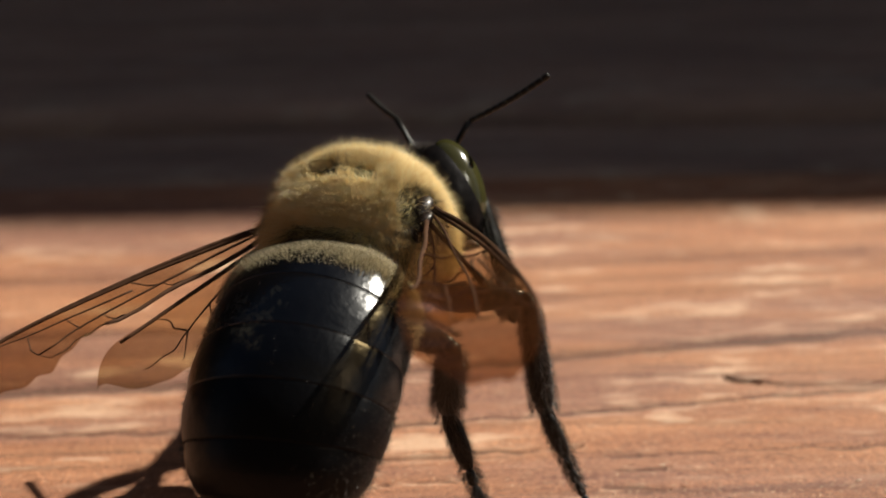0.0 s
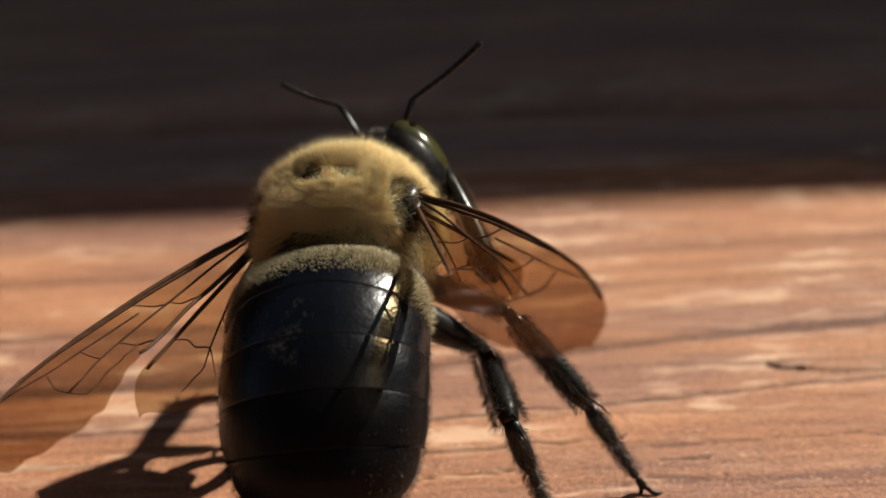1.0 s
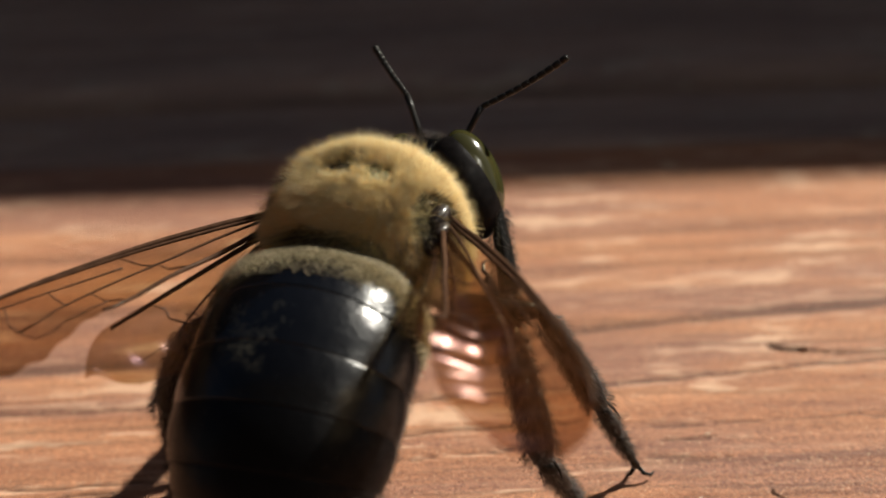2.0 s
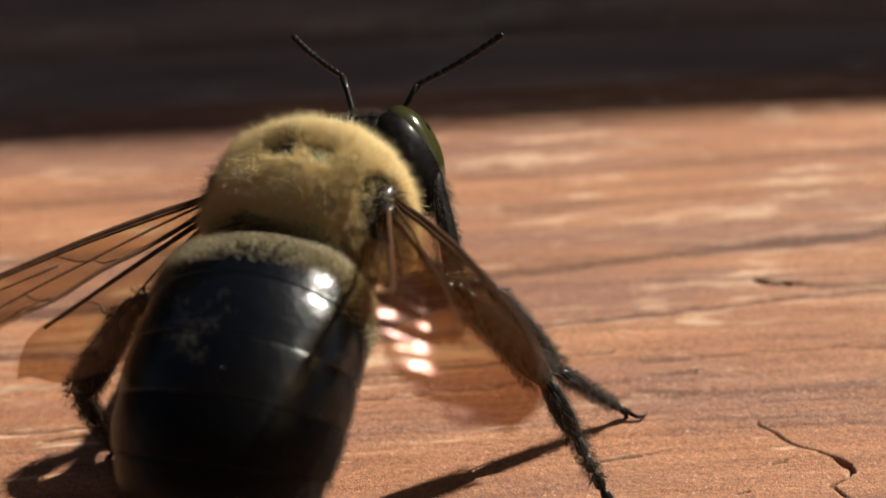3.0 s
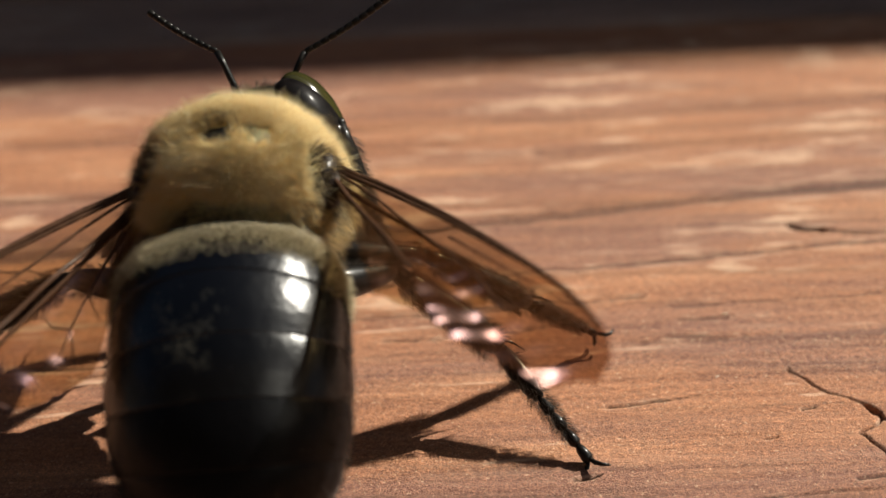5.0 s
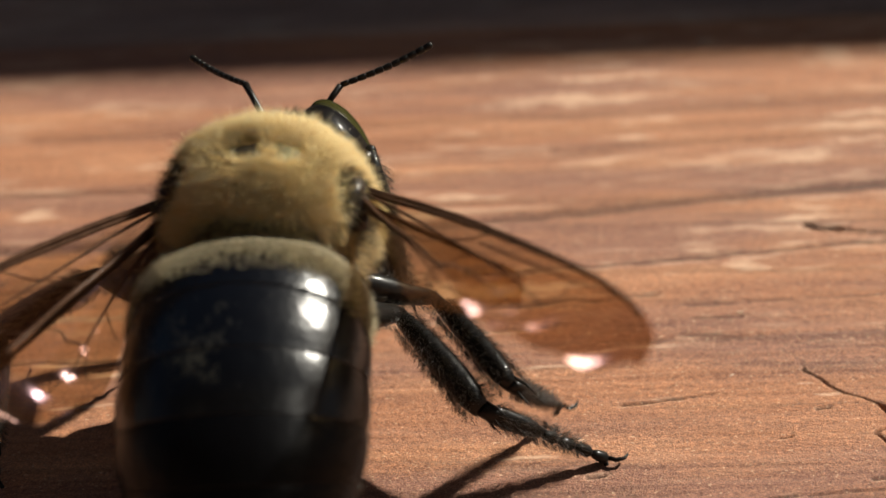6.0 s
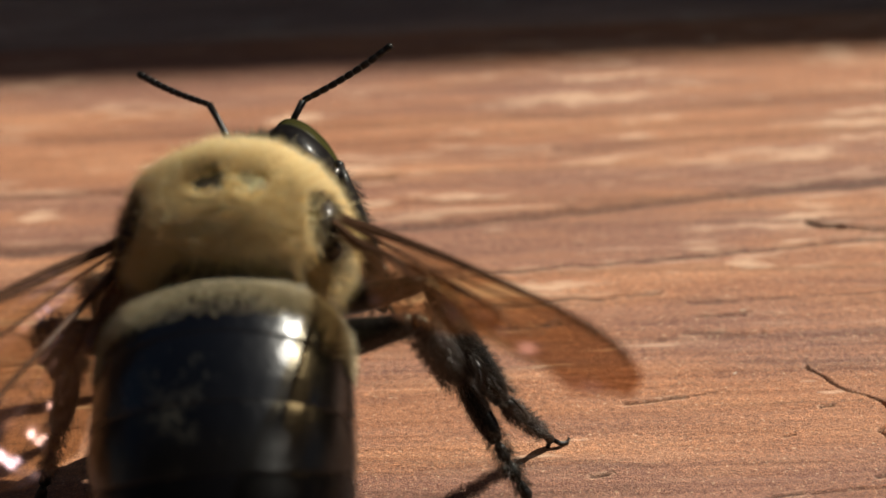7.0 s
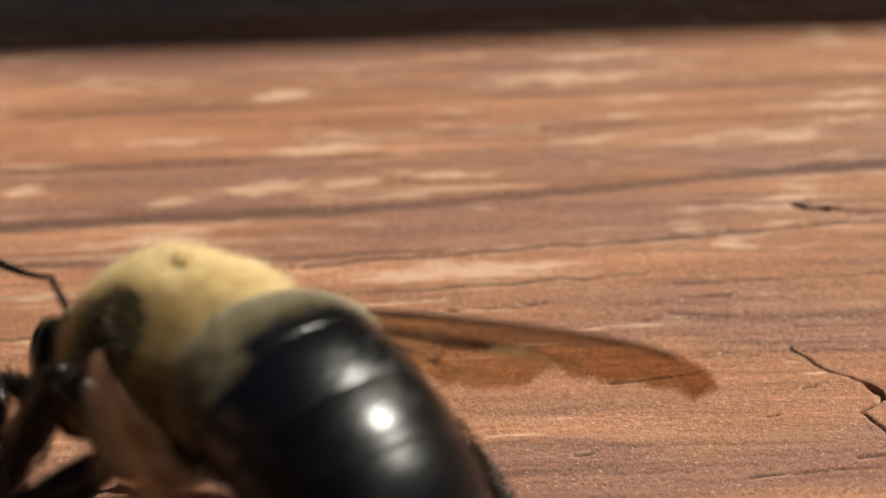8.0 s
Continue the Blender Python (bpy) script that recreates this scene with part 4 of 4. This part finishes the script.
def bristle(length, r0, r1, count, reach, parent):
    """Hairs standing off a limb that lies along +y."""
    y = rng.uniform(0.1, 0.98, count) * length
    a = rng.uniform(0, 2 * math.pi, count)
    nrm = np.stack([np.cos(a), np.zeros(count), np.sin(a)], 1)
    rad = r0 + (r1 - r0) * y / length
    p = nrm * rad[:, None] * 0.9
    p[:, 1] = y
    fv, ft = fuzz(p, nrm + np.array((0, 0.75, 0)) + rng.normal(size=(count, 3)) * 0.2, rng.uniform(0.3, 0.8, count) * reach, 0.0095, np.array((0, 0.3, 0)))
    tagged(triangles("bristles", fv, ft, DARKHAIR, parent, "dark brown leg bristles"), kind="stuff")


def leg(bee, kind, s):
    """Femur, tibia and tarsus, each along +y from its joint."""
    fat = {"fore": 0.95, "mid": 1.0, "hind": 1.2}[kind]
    a, b, c = BONES[kind]
    root = np.array(ROOTS[kind]) * np.array((s, 1, 1))
    v, f = ball(root * np.array((0.85, 1, 0.93)), (1.15, 1.25, 1.15))
    shell("coxa", v, f, LEG, bee)
    k = np.linspace(0, 1, 9)
    v, f = joined(tube([(0, -0.1 + a * u, 0.15 * math.sin(math.pi * u)) for u in k], np.array([0.35, 0.62, 0.76, 0.80, 0.76, 0.68, 0.58, 0.52, 0.40]) * fat, 12, 0.8), ball((0, a, 0), (0.31 * fat,) * 3, None, 14, 10))
    femur = shell("femur", v, f, LEG, bee, "stout black upper leg")
    bristle(a, 0.7 * fat, 0.55 * fat, 900, 0.6, femur)
    v, f = tube([(0, b * u, -0.10 * math.sin(math.pi * u)) for u in k], np.array([0.34, 0.44, 0.52, 0.58, 0.63, 0.66, 0.66, 0.60, 0.40]) * fat, 12, 0.8)
    tibia = shell("tibia", v, f, LEG, bee, "black bristly lower leg")
    bristle(b, 0.5 * fat, 0.62 * fat, 2400 if kind != "fore" else 1600, 0.8, tibia)
    for q in (-1, 1):
        v, f = tube([(q * 0.25 * fat, b * 0.96, -0.2), (q * 0.4 * fat, b * 1.08, -0.35), (q * 0.42 * fat, b * 1.2, -0.42)], [0.09, 0.06, 0.015], 6)
        shell("spur", v, f, LEG, tibia)
    pieces = []
    base = 0.46 * c
    pieces.append(tube([(0, base * u, 0) for u in np.linspace(0, 1, 6)], np.array([0.30, 0.42, 0.46, 0.46, 0.42, 0.26]) * fat, 10, 0.7))
    y = base
    for i in range(4):
        h = 0.54 * c / 4
        pieces.append(tube([(0, y + h * u, 0) for u in (0, 0.25, 0.8, 1.0)], np.array([0.12, 0.20, 0.25, 0.14]) * fat, 8))
        y += h
    v, f = joined(*pieces)
    tarsus = shell("tarsus", v, f, LEG, bee, "jointed black foot")
    bristle(c * 0.8, 0.42 * fat, 0.2 * fat, 1300, 0.75, tarsus)
    for q in (-1, 1):
        v, f = tube([(q * 0.08, c - 0.1, 0), (q * 0.34, c + 0.22, 0.22), (q * 0.58, c + 0.52, 0.16), (q * 0.66, c + 0.70, -0.08), (q * 0.62, c + 0.74, -0.24)], [0.12, 0.12, 0.09, 0.06, 0.012], 8)
        shell("claw", v, f, LEG, tarsus)
    return femur, tibia, tarsus


def bee_thing():
    bee = tagged(new("bee"), "large carpenter bee with yellow furry thorax and black abdomen on wood", "bee")
    bee.scale = (BEE, BEE, BEE)
    parts = {"thorax": thorax(bee), "abdomen": abdomen(bee), "head": head(bee)}
    for s in (1, -1):
        parts["feeler", s] = feeler(bee, s)
        parts["fore", s] = wing(bee, "forewing", s, "smoky brown transparent forewing with dark veins")
        parts["hind", s] = wing(bee, "hindwing", s, "smoky brown transparent hindwing with dark veins")
        for kind in BONES:
            parts["leg", kind, s] = leg(bee, kind, s)
    return bee, parts


def frame_of(y_way, x_hint, at):
    """A pose at a point in millimetres with +y along a way and +x near a hint."""
    y = Vector(y_way).normalized()
    x = Vector(x_hint)
    x = (x - y * x.dot(y)).normalized()
    z = x.cross(y)
    m = Matrix((x, y, z)).transposed().to_4x4()
    m.translation = Vector(at) * MM
    return m


def wing_pose(tip, root, s, back, droop):
    """+x runs to the tip; the chord trails back and down."""
    x = Vector(tip).normalized()
    trail = Vector((0, -1, 0)) * math.cos(radians(droop)) + Vector((0, 0, -1)) * math.sin(radians(droop)) - Vector((s, 0, 0)) * back
    y = -(trail - x * trail.dot(x)).normalized() * s
    z = x.cross(y)
    m = Matrix((x, y, z)).transposed().to_4x4()
    m.translation = Vector(root) * MM
    return m


def leg_poses(kind, s, t):
    """Femur, tibia and tarsus in the bee's space, for the claw's place on the wood."""
    a, b, c = BONES[kind]
    inv = bee_space(t).inverted()
    foot = Vector(glide(FEET[kind, s], t)) * MM
    foot.z += 0.25 * MM
    F = (inv @ foot) / MM
    A = Vector((ROOTS[kind][0] * s, ROOTS[kind][1], ROOTS[kind][2]))
    joints = glide(JOINTS[kind, s], t)
    knee, ankle = Vector(joints[:3]), Vector(joints[3:])
    K = A + (knee - A).normalized() * a
    # the ankle bends towards its place, with shin and foot at their true lengths
    d = F - K
    dist = max(abs(b - c) + 0.05, min(d.length, (b + c) * 0.99))
    way = d.normalized()
    F = K + way * dist
    cos = max(-1, min(1, (b * b + dist * dist - c * c) / (2 * b * dist)))
    out = ankle - K
    out = (out - way * out.dot(way)).normalized()
    H = K + way * (b * cos) + out * (b * math.sqrt(1 - cos * cos))
    hint = Vector((0, 1, 0)) if kind != "fore" else Vector((1, 0.2, 0))
    return [frame_of(K - A, hint.cross(K - A), A), frame_of(H - K, hint.cross(H - K), K), frame_of(F - H, hint.cross(F - H), H)]


DROOP_R = [(0.0, 6), (1.0, 5), (1.5, 5), (3.0, -2), (3.5, 0), (4.0, -2), (4.5, -2), (5.0, -2), (6.3, -5), (6.5, -12), (7.0, -17), (7.5, -11), (7.8, -6), (8.0, 12)]
DROOP_L = [(0.0, 12), (1.0, 10), (1.5, 8), (3.0, 12), (4.0, 12), (5.0, 12), (6.5, 22), (7.0, 22), (7.5, 30), (7.7, 30), (8.0, 50)]
# seconds, how far the hindwing hangs from the forewing's trail
FAN_R = [(0.0, 2), (8.0, 2)]
FAN_L = [(0.0, 14), (1.5, 14), (3.0, 14), (5.0, 12), (6.5, 4), (8.0, 0)]


def motions():
    bee, parts = bee_thing()
    times = [k / 10 for k in range(81)]
    walk(bee, [(t, body_at(t)) for t in times])
    turn = {}
    for t in times:
        yaw, pitch = glide(HEAD, t)
        turn[t] = pose(*(NECK * MM), pitch, 0, yaw)
    walk(parts["head"], [(t, turn[t] @ pose(-0.15 * MM, 0.1 * MM, 0.1 * MM, 0, -20, -5)) for t in times])
    rows = []
    for t in times:
        hang, roll, yaw, high = glide(SAG, t)
        rows.append((t, pose(0.1 * MM, -3.6 * MM, high * MM, hang, roll, yaw)))
    walk(parts["abdomen"], rows)
    for s, rows in ((1, FEELER_R), (-1, FEELER_L)):
        keys = []
        for t in times:
            v = glide(rows, t)
            tip, elbow = Vector(v[:3]), Vector(v[3:])
            keys.append((t, turn[t] @ frame_of(tip, elbow, (s * 1.1, 3.9, 1.0))))
        walk(parts["feeler", s], keys)
    for s, rows, droop, fan in ((1, WING_R, DROOP_R, FAN_R), (-1, WING_L, DROOP_L, FAN_L)):
        fore, hind = [], []
        for t in times:
            tip = glide(rows, t)
            d = float(glide(droop, t)[0])
            fore.append((t, wing_pose(tip, (s * 3.95, 0.2 if s > 0 else -0.2, 1.75 if s > 0 else 0.9), s, 0.0, d)))
            hind.append((t, fore[-1][1] @ pose(0.2 * MM, -0.55 * s * MM, -0.10 * MM, s * float(glide(fan, t)[0]), 0, 2.5 if s > 0 else 10.5)))
        walk(parts["fore", s], fore)
        walk(parts["hind", s], hind)
        for kind in BONES:
            rows_of = [leg_poses(kind, s, t) for t in times]
            for i in range(3):
                walk(parts["leg", kind, s][i], [(t, r[i]) for t, r in zip(times, rows_of)])


deck()
litter()
motions()
